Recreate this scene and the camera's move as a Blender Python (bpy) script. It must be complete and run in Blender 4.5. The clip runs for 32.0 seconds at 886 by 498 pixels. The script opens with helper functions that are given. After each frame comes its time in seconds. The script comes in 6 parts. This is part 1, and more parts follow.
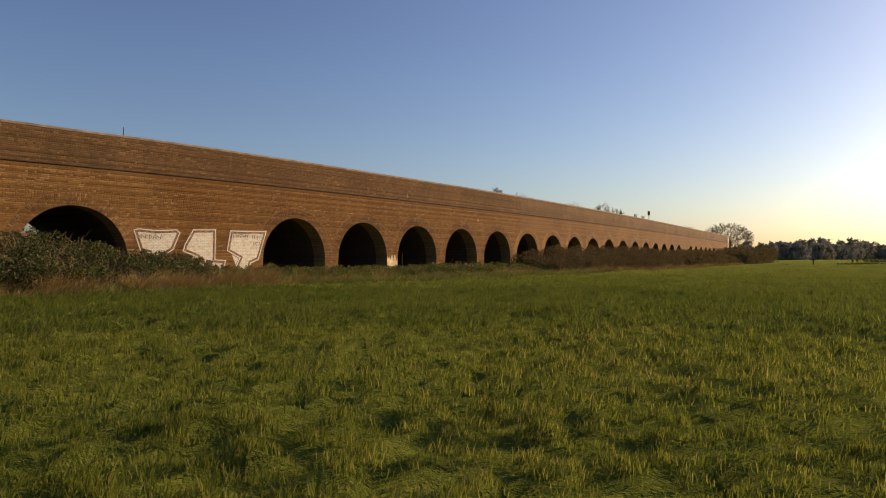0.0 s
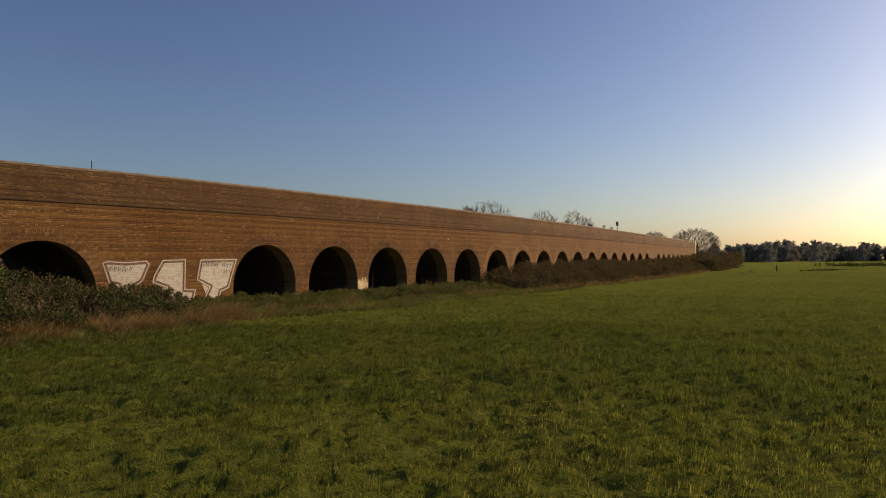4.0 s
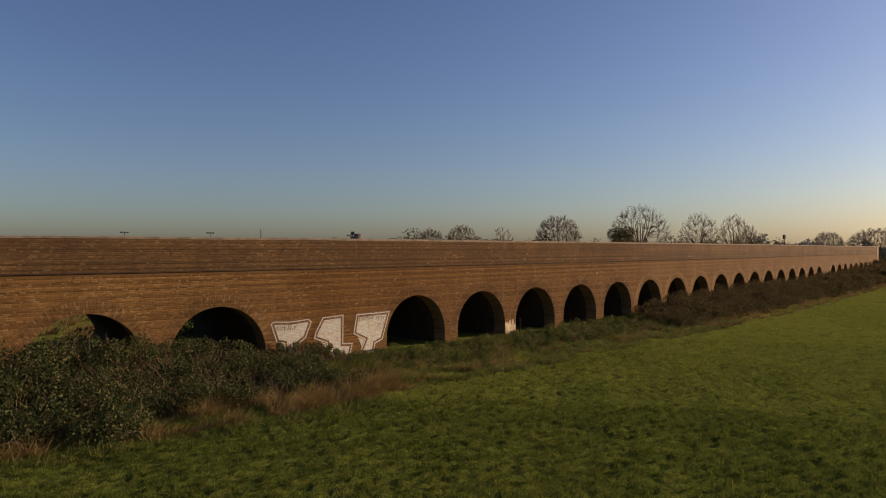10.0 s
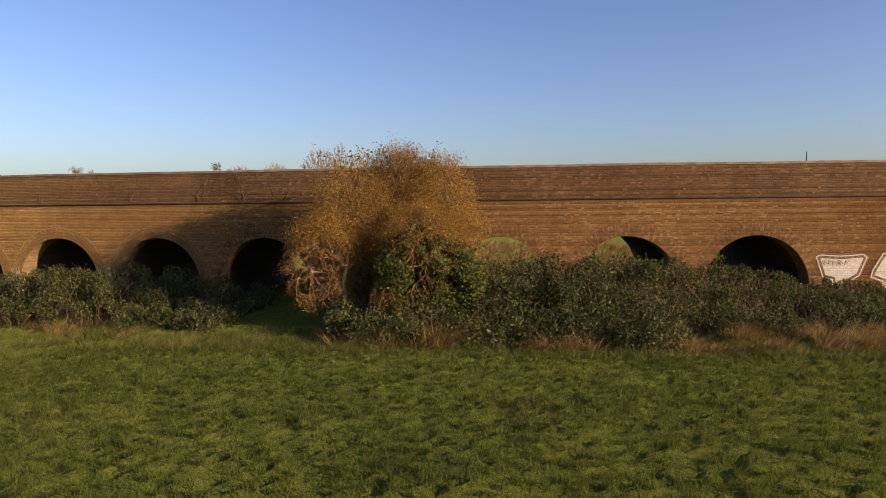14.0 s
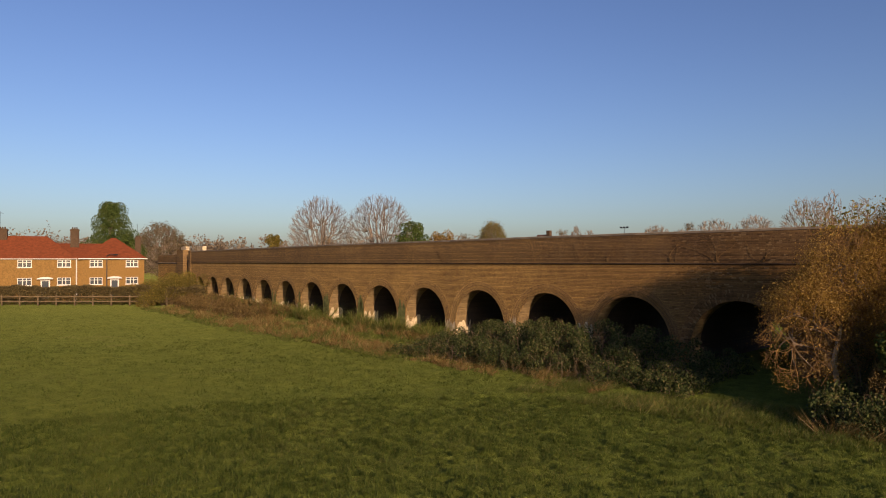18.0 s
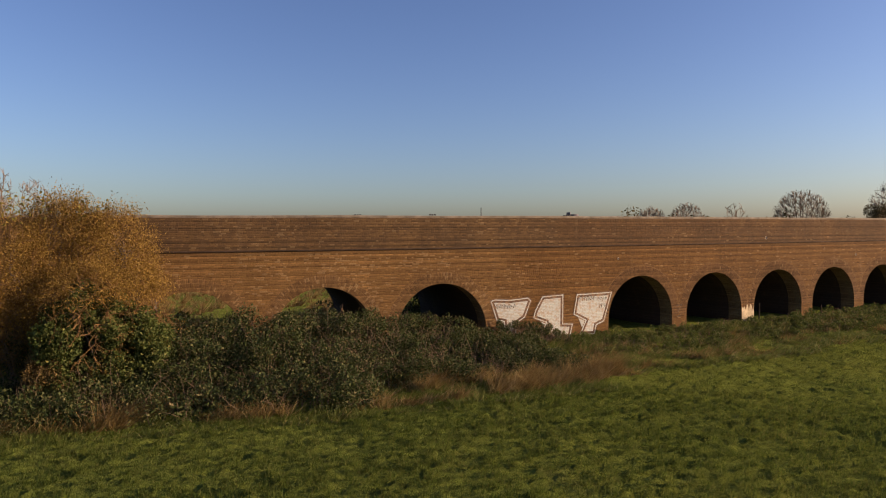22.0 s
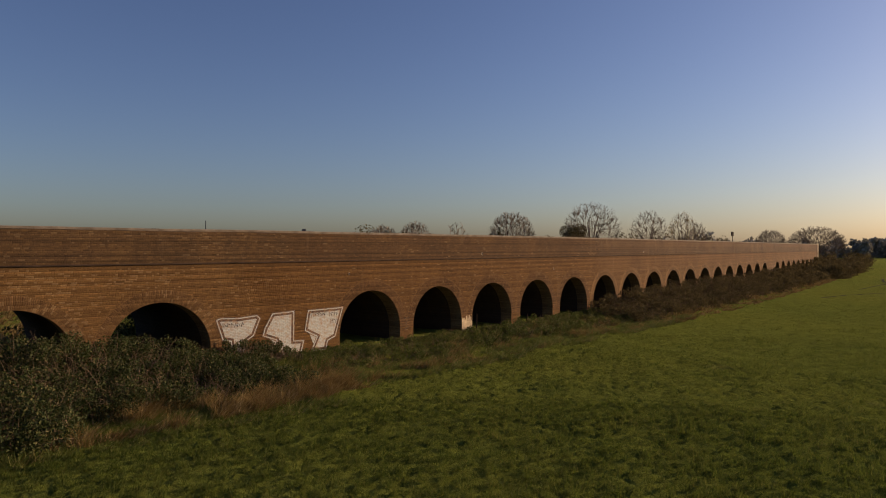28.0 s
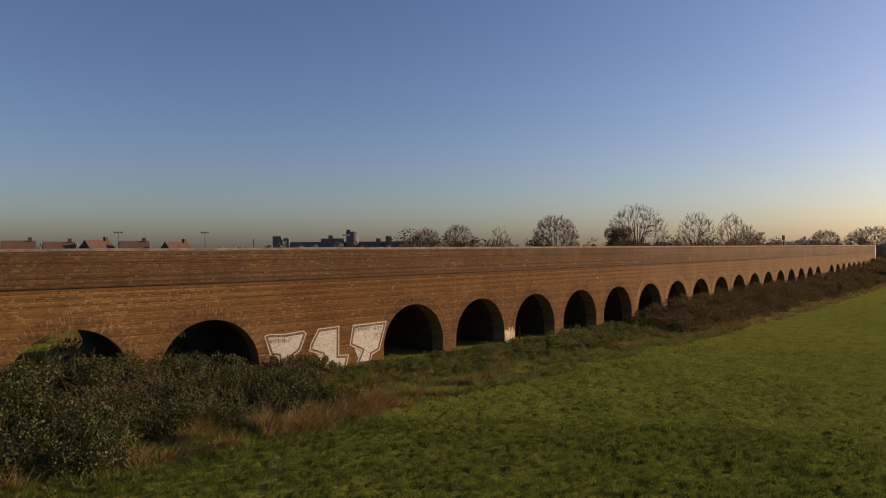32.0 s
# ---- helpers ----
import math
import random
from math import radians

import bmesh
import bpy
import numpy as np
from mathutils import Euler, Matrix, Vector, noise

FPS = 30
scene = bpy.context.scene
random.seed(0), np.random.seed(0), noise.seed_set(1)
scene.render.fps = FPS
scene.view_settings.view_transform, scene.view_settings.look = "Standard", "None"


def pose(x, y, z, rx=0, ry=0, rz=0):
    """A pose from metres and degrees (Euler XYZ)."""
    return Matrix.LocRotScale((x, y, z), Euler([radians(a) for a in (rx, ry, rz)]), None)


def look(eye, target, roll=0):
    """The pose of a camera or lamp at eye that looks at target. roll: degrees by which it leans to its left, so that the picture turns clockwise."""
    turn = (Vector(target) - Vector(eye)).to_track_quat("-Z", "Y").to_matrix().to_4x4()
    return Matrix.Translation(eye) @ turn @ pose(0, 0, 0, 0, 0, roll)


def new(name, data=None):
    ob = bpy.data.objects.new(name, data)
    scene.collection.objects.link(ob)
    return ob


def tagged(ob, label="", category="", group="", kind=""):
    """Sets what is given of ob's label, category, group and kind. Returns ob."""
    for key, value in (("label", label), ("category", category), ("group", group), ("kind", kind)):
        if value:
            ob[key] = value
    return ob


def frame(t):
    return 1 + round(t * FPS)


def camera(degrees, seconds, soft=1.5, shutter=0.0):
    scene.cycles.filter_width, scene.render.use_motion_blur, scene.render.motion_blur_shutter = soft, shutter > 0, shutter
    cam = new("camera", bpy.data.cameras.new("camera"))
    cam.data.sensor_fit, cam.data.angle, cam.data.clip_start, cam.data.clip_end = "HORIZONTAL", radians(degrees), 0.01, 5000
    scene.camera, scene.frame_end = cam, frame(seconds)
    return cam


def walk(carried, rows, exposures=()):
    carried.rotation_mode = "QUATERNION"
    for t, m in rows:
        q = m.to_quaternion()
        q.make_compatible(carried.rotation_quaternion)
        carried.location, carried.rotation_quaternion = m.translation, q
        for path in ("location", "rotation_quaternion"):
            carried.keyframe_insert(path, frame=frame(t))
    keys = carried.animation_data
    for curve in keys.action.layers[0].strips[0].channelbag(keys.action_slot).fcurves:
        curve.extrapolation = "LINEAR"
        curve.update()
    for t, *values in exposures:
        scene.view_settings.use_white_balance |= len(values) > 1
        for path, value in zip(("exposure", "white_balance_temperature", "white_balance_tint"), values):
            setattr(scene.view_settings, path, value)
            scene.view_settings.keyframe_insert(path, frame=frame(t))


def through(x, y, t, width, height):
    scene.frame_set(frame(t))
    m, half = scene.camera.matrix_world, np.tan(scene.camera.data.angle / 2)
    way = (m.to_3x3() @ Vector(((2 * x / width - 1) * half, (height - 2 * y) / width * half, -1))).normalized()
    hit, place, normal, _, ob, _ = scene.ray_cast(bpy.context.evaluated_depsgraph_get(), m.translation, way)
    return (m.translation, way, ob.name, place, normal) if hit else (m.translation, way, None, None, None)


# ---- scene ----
cam = camera(65.44, 32.0, soft=1.0)
# seconds, place in metres, pitch, roll, yaw
ROWS = [
    (0, -26.261, -28.62, 0.844, 0.7, -0.131, -54.602),
    (0.5, -26.436, -28.778, 0.965, 0.647, -0.244, -56.531),
    (1, -26.542, -28.906, 1.096, 0.595, -0.312, -58.205),
    (1.5, -26.611, -28.979, 1.249, 0.645, -0.234, -58.709),
    (2, -26.652, -29.02, 1.424, 0.709, -0.183, -58.535),
    (2.5, -26.671, -29.087, 1.625, 0.808, -0.035, -58.1),
    (3, -26.694, -29.146, 1.84, 0.809, 0.067, -57.631),
    (3.5, -26.713, -29.202, 2.057, 0.816, 0.115, -57.177),
    (5.5, -26.319, -28.816, 2.469, 0.79, 0.164, -56.062),
    (6, -26.386, -28.819, 2.748, 0.76, 0.16, -55.699),
    (6.5, -26.511, -28.841, 3.046, 0.683, 0.204, -55.247),
    (7, -26.655, -28.865, 3.393, 0.688, 0.161, -54.89),
    (7.5, -26.756, -28.923, 3.833, 0.547, 0.199, -54.447),
    (8, -26.821, -28.98, 4.301, 0.465, 0.161, -54.07),
    (8.5, -26.855, -29.029, 4.744, 0.35, 0.185, -53.675),
    (9, -26.893, -29.065, 5.132, 0.272, 0.156, -53.346),
    (9.5, -26.934, -29.101, 5.483, 0.089, -0.032, -52.109),
    (10, -26.741, -29.173, 5.484, 0.209, 0.239, -44.694),
    (10.5, -26.704, -29.253, 5.436, 0.284, 0.319, -35.188),
    (11, -26.77, -29.138, 5.304, -0.083, 0.384, -29.884),
    (11.5, -26.767, -29.021, 5.04, -7.304, 0.362, -27.576),
    (12, -26.805, -28.9, 4.884, -7.166, 0.455, -25.38),
    (12.5, -26.935, -28.754, 4.709, -6.754, 0.571, -21.051),
    (13, -26.901, -28.774, 4.588, -6.067, 0.874, -14.442),
    (13.5, -26.976, -28.713, 4.498, -3.889, 0.722, -8.354),
    (14, -27.016, -28.639, 4.42, -3.612, 0.606, -3.072),
    (14.5, -26.995, -28.464, 4.348, 1.561, 0.615, 2.25),
    (15, -26.921, -28.501, 4.388, 1.843, 0.447, 9.798),
    (15.5, -26.93, -28.574, 4.306, 2.041, 0.501, 16.452),
    (16.5, -27.03, -28.5, 4.6, 1.7, 0.33, 28),
    (17.5, -27.102, -28.415, 4.862, 0.952, 0.14, 34.008),
    (18, -27.009, -28.404, 4.834, 0.954, 0.189, 34.781),
    (18.5, -26.943, -28.514, 4.897, 0.811, 0.204, 33.04),
    (19, -26.85, -28.636, 4.967, 0.608, 0.25, 23.036),
    (19.5, -26.886, -28.708, 5.019, 0.329, 0.573, 11.566),
    (20, -26.923, -28.78, 5.072, -0.036, 0.953, 2.846),
    (20.5, -26.904, -28.687, 5.151, -0.472, 0.979, -4.823),
    (21, -26.793, -28.685, 5.275, -0.823, 0.7, -12.107),
    (21.5, -26.655, -28.622, 5.403, -1.26, 0.651, -18.97),
    (22, -26.39, -28.332, 5.33, -1.268, 0.416, -26.934),
    (22.5, -26.259, -27.96, 5.186, -1.065, 0.239, -35.314),
    (23, -26.211, -27.771, 5.181, -1.002, 0.134, -41.558),
    (23.5, -26.163, -27.819, 5.28, -1.062, 0.083, -47.255),
    (24, -26.223, -27.875, 5.343, -0.986, 0.059, -56.05),
    (24.5, -26.188, -27.873, 5.387, -0.947, 0.086, -59.56),
    (25, -26.127, -27.925, 5.426, -0.869, 0.133, -61.184),
    (25.5, -26.012, -28.051, 5.481, -0.644, 0.23, -61.506),
    (26, -25.905, -28.178, 5.527, -0.403, 0.324, -59.928),
    (26.5, -25.857, -28.235, 5.547, -0.292, 0.366, -57.041),
    (27, -25.872, -28.247, 5.484, -0.129, 0.334, -53.346),
    (27.5, -25.943, -28.229, 5.381, -0.029, 0.28, -52.46),
    (28, -26.011, -28.188, 5.249, 0.023, 0.161, -48.646),
    (28.5, -26.001, -28.15, 5.11, 0.08, 0.024, -47.307),
    (29, -25.954, -28.1, 5.044, 0.179, 0.048, -47.014),
    (29.5, -25.897, -28.059, 5.075, 0.239, 0.233, -46.816),
    (30, -25.878, -28.043, 5.18, 0.198, 0.274, -46.613),
    (30.5, -25.94, -28.053, 5.347, 0.101, 0.218, -46.234),
    (31, -26.031, -28.114, 5.573, 0.136, 0.458, -45.947),
    (31.5, -26.104, -28.244, 5.816, 0.108, 0.521, -45.491),
    (32, -26.163, -28.411, 6.069, -0.011, 0.427, -45.041),
]
EXPOSURES = [
    (0.0, 0.60, 7450, 20), (1.0, 0.36, 7350, 21), (2.0, 0.26, 7250, 21), (3.5, 0.22, 7250, 21), (6.0, 0.20, 7250, 22), (9.0, 0.18, 7150, 23), (10.5, 0.28, 6950, 23), (11.5, 0.62, 6850, 26), (13.0, 0.96, 6850, 30),
    (14.0, 0.96, 6850, 28), (15.0, 0.74, 6750, 26), (18.0, 0.40, 6750, 25), (21.0, 0.58, 6700, 25), (22.5, 0.74, 6800, 26), (24.0, 0.47, 6950, 26), (24.6, 0.27, 6950, 26), (27.0, -0.04, 7000, 26), (28.0, 0.06, 7000, 26), (30.0, 0.28, 7000, 26), (32.0, 0.30, 7000, 26)]
walk(cam, [(t, pose(x, y, z, 90 + pitch, roll, yaw)) for t, x, y, z, pitch, roll, yaw in ROWS], EXPOSURES)

# ---- sky and sun ----
SUN_AZ, SUN_EL = radians(-29.5), radians(15)  # azimuth from +x towards +y
world = bpy.data.worlds.new("sky")
scene.world = world
world.use_nodes = True
wn = world.node_tree
sky = wn.nodes.new("ShaderNodeTexSky")
sky.sky_type, sky.sun_disc = "NISHITA", False
sky.sun_elevation, sky.sun_rotation = SUN_EL, radians(90) - SUN_AZ
sky.air_density, sky.dust_density, sky.ozone_density = 1.0, 1.4, 3.7
deep = wn.nodes.new("ShaderNodeGamma")
deep.inputs["Gamma"].default_value = 1.14
rich = wn.nodes.new("ShaderNodeHueSaturation")
rich.inputs["Hue"].default_value, rich.inputs["Saturation"].default_value = 0.505, 1.0
wn.links.new(sky.outputs["Color"], deep.inputs["Color"])
wn.links.new(deep.outputs["Color"], rich.inputs["Color"])
wn.links.new(rich.outputs["Color"], wn.nodes["Background"].inputs["Color"])
wn.nodes["Background"].inputs["Strength"].default_value = 0.079
sun = new("sun", bpy.data.lights.new("sun", "SUN"))
sun.data.energy, sun.data.angle, sun.data.color = 5.0, radians(0.5), (1.0, 0.76, 0.48)
sun.matrix_world = look((0, 0, 60), Vector((0, 0, 60)) - Vector((math.cos(SUN_AZ) * math.cos(SUN_EL), math.sin(SUN_AZ) * math.cos(SUN_EL), math.sin(SUN_EL))))


# ---- material helpers ----
class Mat:
    """A node material with short ways to add nodes."""

    def __init__(self, name, rough=0.9, spec=0.3):
        self.m = bpy.data.materials.new(name)
        self.m.use_nodes = True
        self.t = self.m.node_tree
        self.b = self.t.nodes["Principled BSDF"]
        self.b.inputs["Roughness"].default_value = rough
        self.b.inputs["Specular IOR Level"].default_value = spec

    def node(self, kind, **values):
        n = self.t.nodes.new(kind)
        for key, value in values.items():
            n.inputs[key].default_value = value
        return n

    def link(self, a, b):
        self.t.links.new(a, b)

    def coords(self, which="Object"):
        return self.node("ShaderNodeTexCoord").outputs[which]

    def noise(self, scale, detail=4, rough=0.6, vec=None, stretch=None):
        n = self.node("ShaderNodeTexNoise", Scale=scale, Detail=detail, Roughness=rough)
        v = vec or self.coords()
        if stretch:
            mp = self.node("ShaderNodeMapping")
            mp.inputs["Scale"].default_value = stretch
            self.link(v, mp.inputs["Vector"])
            v = mp.outputs["Vector"]
        self.link(v, n.inputs["Vector"])
        return n.outputs["Fac"]

    def ramp(self, fac, stops):
        n = self.node("ShaderNodeValToRGB")
        e = n.color_ramp.elements
        while len(e) < len(stops):
            e.new(0.5)
        for el, (p, c) in zip(e, stops):
            el.position, el.color = p, (*c, 1) if len(c) == 3 else c
        self.link(fac, n.inputs["Fac"])
        return n.outputs["Color"]

    def mix(self, fac, a, b, mode="MIX"):
        n = self.t.nodes.new("ShaderNodeMix")
        n.data_type, n.blend_type = "RGBA", mode
        for sock, val in ((n.inputs[0], fac), (n.inputs[6], a), (n.inputs[7], b)):
            if isinstance(val, bpy.types.NodeSocket):
                self.link(val, sock)
            elif isinstance(val, (int, float)):
                sock.default_value = val
            else:
                sock.default_value = (*val, 1)
        return n.outputs[2]

    def maths(self, op, a, b=0.0, clamp=False):
        n = self.t.nodes.new("ShaderNodeMath")
        n.operation, n.use_clamp = op, clamp
        for sock, val in zip(n.inputs, (a, b)):
            if isinstance(val, bpy.types.NodeSocket):
                self.link(val, sock)
            else:
                sock.default_value = val
        return n.outputs[0]

    def colour(self, c):
        if isinstance(c, bpy.types.NodeSocket):
            self.link(c, self.b.inputs["Base Color"])
        else:
            self.b.inputs["Base Color"].default_value = (*c, 1)
        return self

    def bump(self, height, strength=0.4, distance=0.02):
        n = self.node("ShaderNodeBump", Strength=strength, Distance=distance)
        self.link(height, n.inputs["Height"])
        self.link(n.outputs["Normal"], self.b.inputs["Normal"])
        return self

    def leafy(self, colour, through=0.35, clear=1.0):
        """Light passes partly through the leaf, more of it where the leaf is clear."""
        tr = self.node("ShaderNodeBsdfTranslucent")
        mx = self.node("ShaderNodeMixShader", Fac=through)
        self.link(colour if clear == 1.0 else self.mix(1.0, colour, (clear, clear, clear * 0.8), "MULTIPLY"), tr.inputs["Color"])
        self.colour(colour)
        self.link(self.b.outputs[0], mx.inputs[1])
        self.link(tr.outputs[0], mx.inputs[2])
        self.link(mx.outputs[0], self.t.nodes["Material Output"].inputs["Surface"])
        return self


def plain(name, colour, rough=0.8, vary=0.25, scale=3.0, metal=0.0):
    m = Mat(name, rough, 0.08 if rough >= 0.8 else 0.3)
    n = m.noise(scale, 6)
    dark = tuple(c * (1 - vary) for c in colour)
    light = tuple(min(1, c * (1 + vary)) for c in colour)
    m.colour(m.ramp(n, [(0.3, dark), (0.7, light)])).bump(m.noise(scale * 9, 3), 0.2, 0.01)
    m.b.inputs["Metallic"].default_value = metal
    return m.m


def brick_material(name, reds, stocks, mortar, boundary=None, soot_or_shade=0.0, width=0.225, height=0.075, west=None):
    """Brickwork laid by the mesh's UV, which is in metres: u along the wall, v up."""
    m = Mat(name, 0.92, 0.15)
    flat = m.coords("UV")
    split = m.node("ShaderNodeSeparateXYZ")
    m.link(flat, split.inputs[0])
    course = m.node("ShaderNodeTexWhiteNoise")
    course.noise_dimensions = "1D"
    m.link(m.maths("FLOOR", m.maths("DIVIDE", split.outputs[1], height)), course.inputs["W"])
    shifted = m.node("ShaderNodeCombineXYZ")
    m.link(m.maths("ADD", split.outputs[0], m.maths("MULTIPLY", course.outputs["Value"], width * 1.7)), shifted.inputs[0])
    m.link(split.outputs[1], shifted.inputs[1])
    uv = shifted.outputs[0]

    def bricks(c1, c2, mort, off):
        b = m.node("ShaderNodeTexBrick", Scale=1.0)
        b.inputs["Mortar Size"].default_value = 0.011
        b.inputs["Mortar Smooth"].default_value = 0.25
        b.inputs["Brick Width"].default_value = width
        b.inputs["Row Height"].default_value = height
        b.inputs["Bias"].default_value = off
        b.offset = 0.5
        b.squash, b.squash_frequency = 0.5, 2
        for key, c in (("Color1", c1), ("Color2", c2), ("Mortar", mort)):
            b.inputs[key].default_value = (*c, 1)
        m.link(uv, b.inputs["Vector"])
        return b

    a = bricks(reds[0], reds[1], mortar, 0.0)
    s = bricks(stocks[0], stocks[1], tuple(c * 1.25 for c in mortar), -0.25)
    sep = m.node("ShaderNodeSeparateXYZ")
    m.link(uv, sep.inputs[0])
    if boundary is not None:
        wob = m.maths("MULTIPLY", m.noise(0.55, 6, 0.75, vec=uv), 7.0)
        edge = m.maths("SUBTRACT", m.maths("ADD", sep.outputs[0], wob), boundary + 3.5)
        edge2 = m.maths("ADD", m.maths("MULTIPLY", edge, 0.5), 0.5, True)
        colour = m.mix(edge2, s.outputs["Color"], a.outputs["Color"])
    else:
        colour = m.mix(m.ramp(m.noise(0.35, 4, vec=uv), [(0.42, (0, 0, 0)), (0.6, (1, 1, 1))]), s.outputs["Color"], a.outputs["Color"])
    if west:  # yellow stocks take over westwards
        y = bricks(west[0], west[1], tuple(c * 1.1 for c in mortar), -0.1)
        wpos = m.node("ShaderNodeSeparateXYZ")
        m.link(m.coords(), wpos.inputs[0])
        wide = m.maths("ADD", wpos.outputs[0], m.maths("MULTIPLY", m.noise(0.3, 4, 0.7, uv), 12.0))
        fade = m.maths("MULTIPLY", m.maths("ADD", wide, 28.0), -1 / 16, True)
        colour = m.mix(fade, colour, y.outputs["Color"])
    # each course burnt a little differently
    colour = m.mix(1.0, colour, m.ramp(course.outputs["Value"], [(0.0, (0.78, 0.77, 0.76)), (0.5, (0.98, 0.98, 0.98)), (1.0, (1.2, 1.2, 1.2))]), "MULTIPLY")
    uv = flat
    # weather stains and pale runs at two scales
    big = m.ramp(m.noise(0.22, 5, 0.65, uv), [(0.3, (0.72, 0.70, 0.70)), (0.62, (1.06, 1.04, 1.0))])
    colour = m.mix(1.0, colour, big, "MULTIPLY")
    streak = m.ramp(m.noise(1.0, 6, 0.7, uv, (1.6, 0.22, 1)), [(0.56, (0, 0, 0)), (0.74, (0.22, 0.22, 0.22))])
    colour = m.mix(streak, colour, (0.40, 0.28, 0.15))
    fine = m.ramp(m.noise(14, 3, 0.6, uv), [(0.25, (0.55, 0.55, 0.55)), (0.7, (1.2, 1.2, 1.2))])
    colour = m.mix(0.7, colour, fine, "MULTIPLY")
    # near-black patches: grime on the parapet, painted shade in the arch barrels
    if soot_or_shade:
        colour = m.mix(m.ramp(m.noise(0.9, 5, 0.7, uv), [(0.35, (soot_or_shade,) * 3), (0.7, (soot_or_shade * 0.3,) * 3)]), colour, (0.05, 0.04, 0.032))
    m.colour(colour)
    h = m.maths("ADD", m.maths("MULTIPLY", a.outputs["Fac"], -1.0), m.maths("MULTIPLY", m.noise(30, 3, 0.6, uv), 0.5))
    m.bump(h, 0.5, 0.012)
    return m.m


REDS, STOCKS = ((0.148, 0.079, 0.026), (0.116, 0.060, 0.021)), ((0.190, 0.108, 0.038), (0.150, 0.084, 0.031))
YELLOWS = ((0.50, 0.315, 0.102), (0.31, 0.185, 0.066))
BRICK = brick_material("brick_wall", REDS, STOCKS, (0.118, 0.068, 0.030), boundary=-8.2, west=YELLOWS)
P_REDS, P_STOCKS = ((0.116, 0.065, 0.026), (0.088, 0.048, 0.021)), ((0.138, 0.082, 0.033), (0.092, 0.054, 0.025))
BRICK_PARAPET = brick_material("brick_parapet", P_REDS, P_STOCKS, (0.088, 0.053, 0.027), soot_or_shade=0.3, west=((0.32, 0.20, 0.074), (0.20, 0.122, 0.050)))
BRICK_RING = brick_material("brick_ring", REDS, STOCKS, (0.098, 0.058, 0.029), width=0.075, height=0.17, west=((0.48, 0.305, 0.105), (0.32, 0.195, 0.072)))
# barrel brick kept very dark, so its colour carries the shade inside
BRICK_INNER_SHADED = brick_material("shaded_brick_barrel", ((0.075, 0.042, 0.026), (0.052, 0.030, 0.020)), ((0.085, 0.056, 0.034), (0.050, 0.034, 0.022)), (0.07, 0.052, 0.038), soot_or_shade=0.6)
# pale lining brick, lightened further to carry the sun on it
BRICK_REVEAL_SUNLIT = brick_material("sunlit_brick_reveal", ((0.20, 0.130, 0.054), (0.14, 0.088, 0.038)), ((0.27, 0.195, 0.09), (0.17, 0.122, 0.058)), (0.20, 0.15, 0.086))


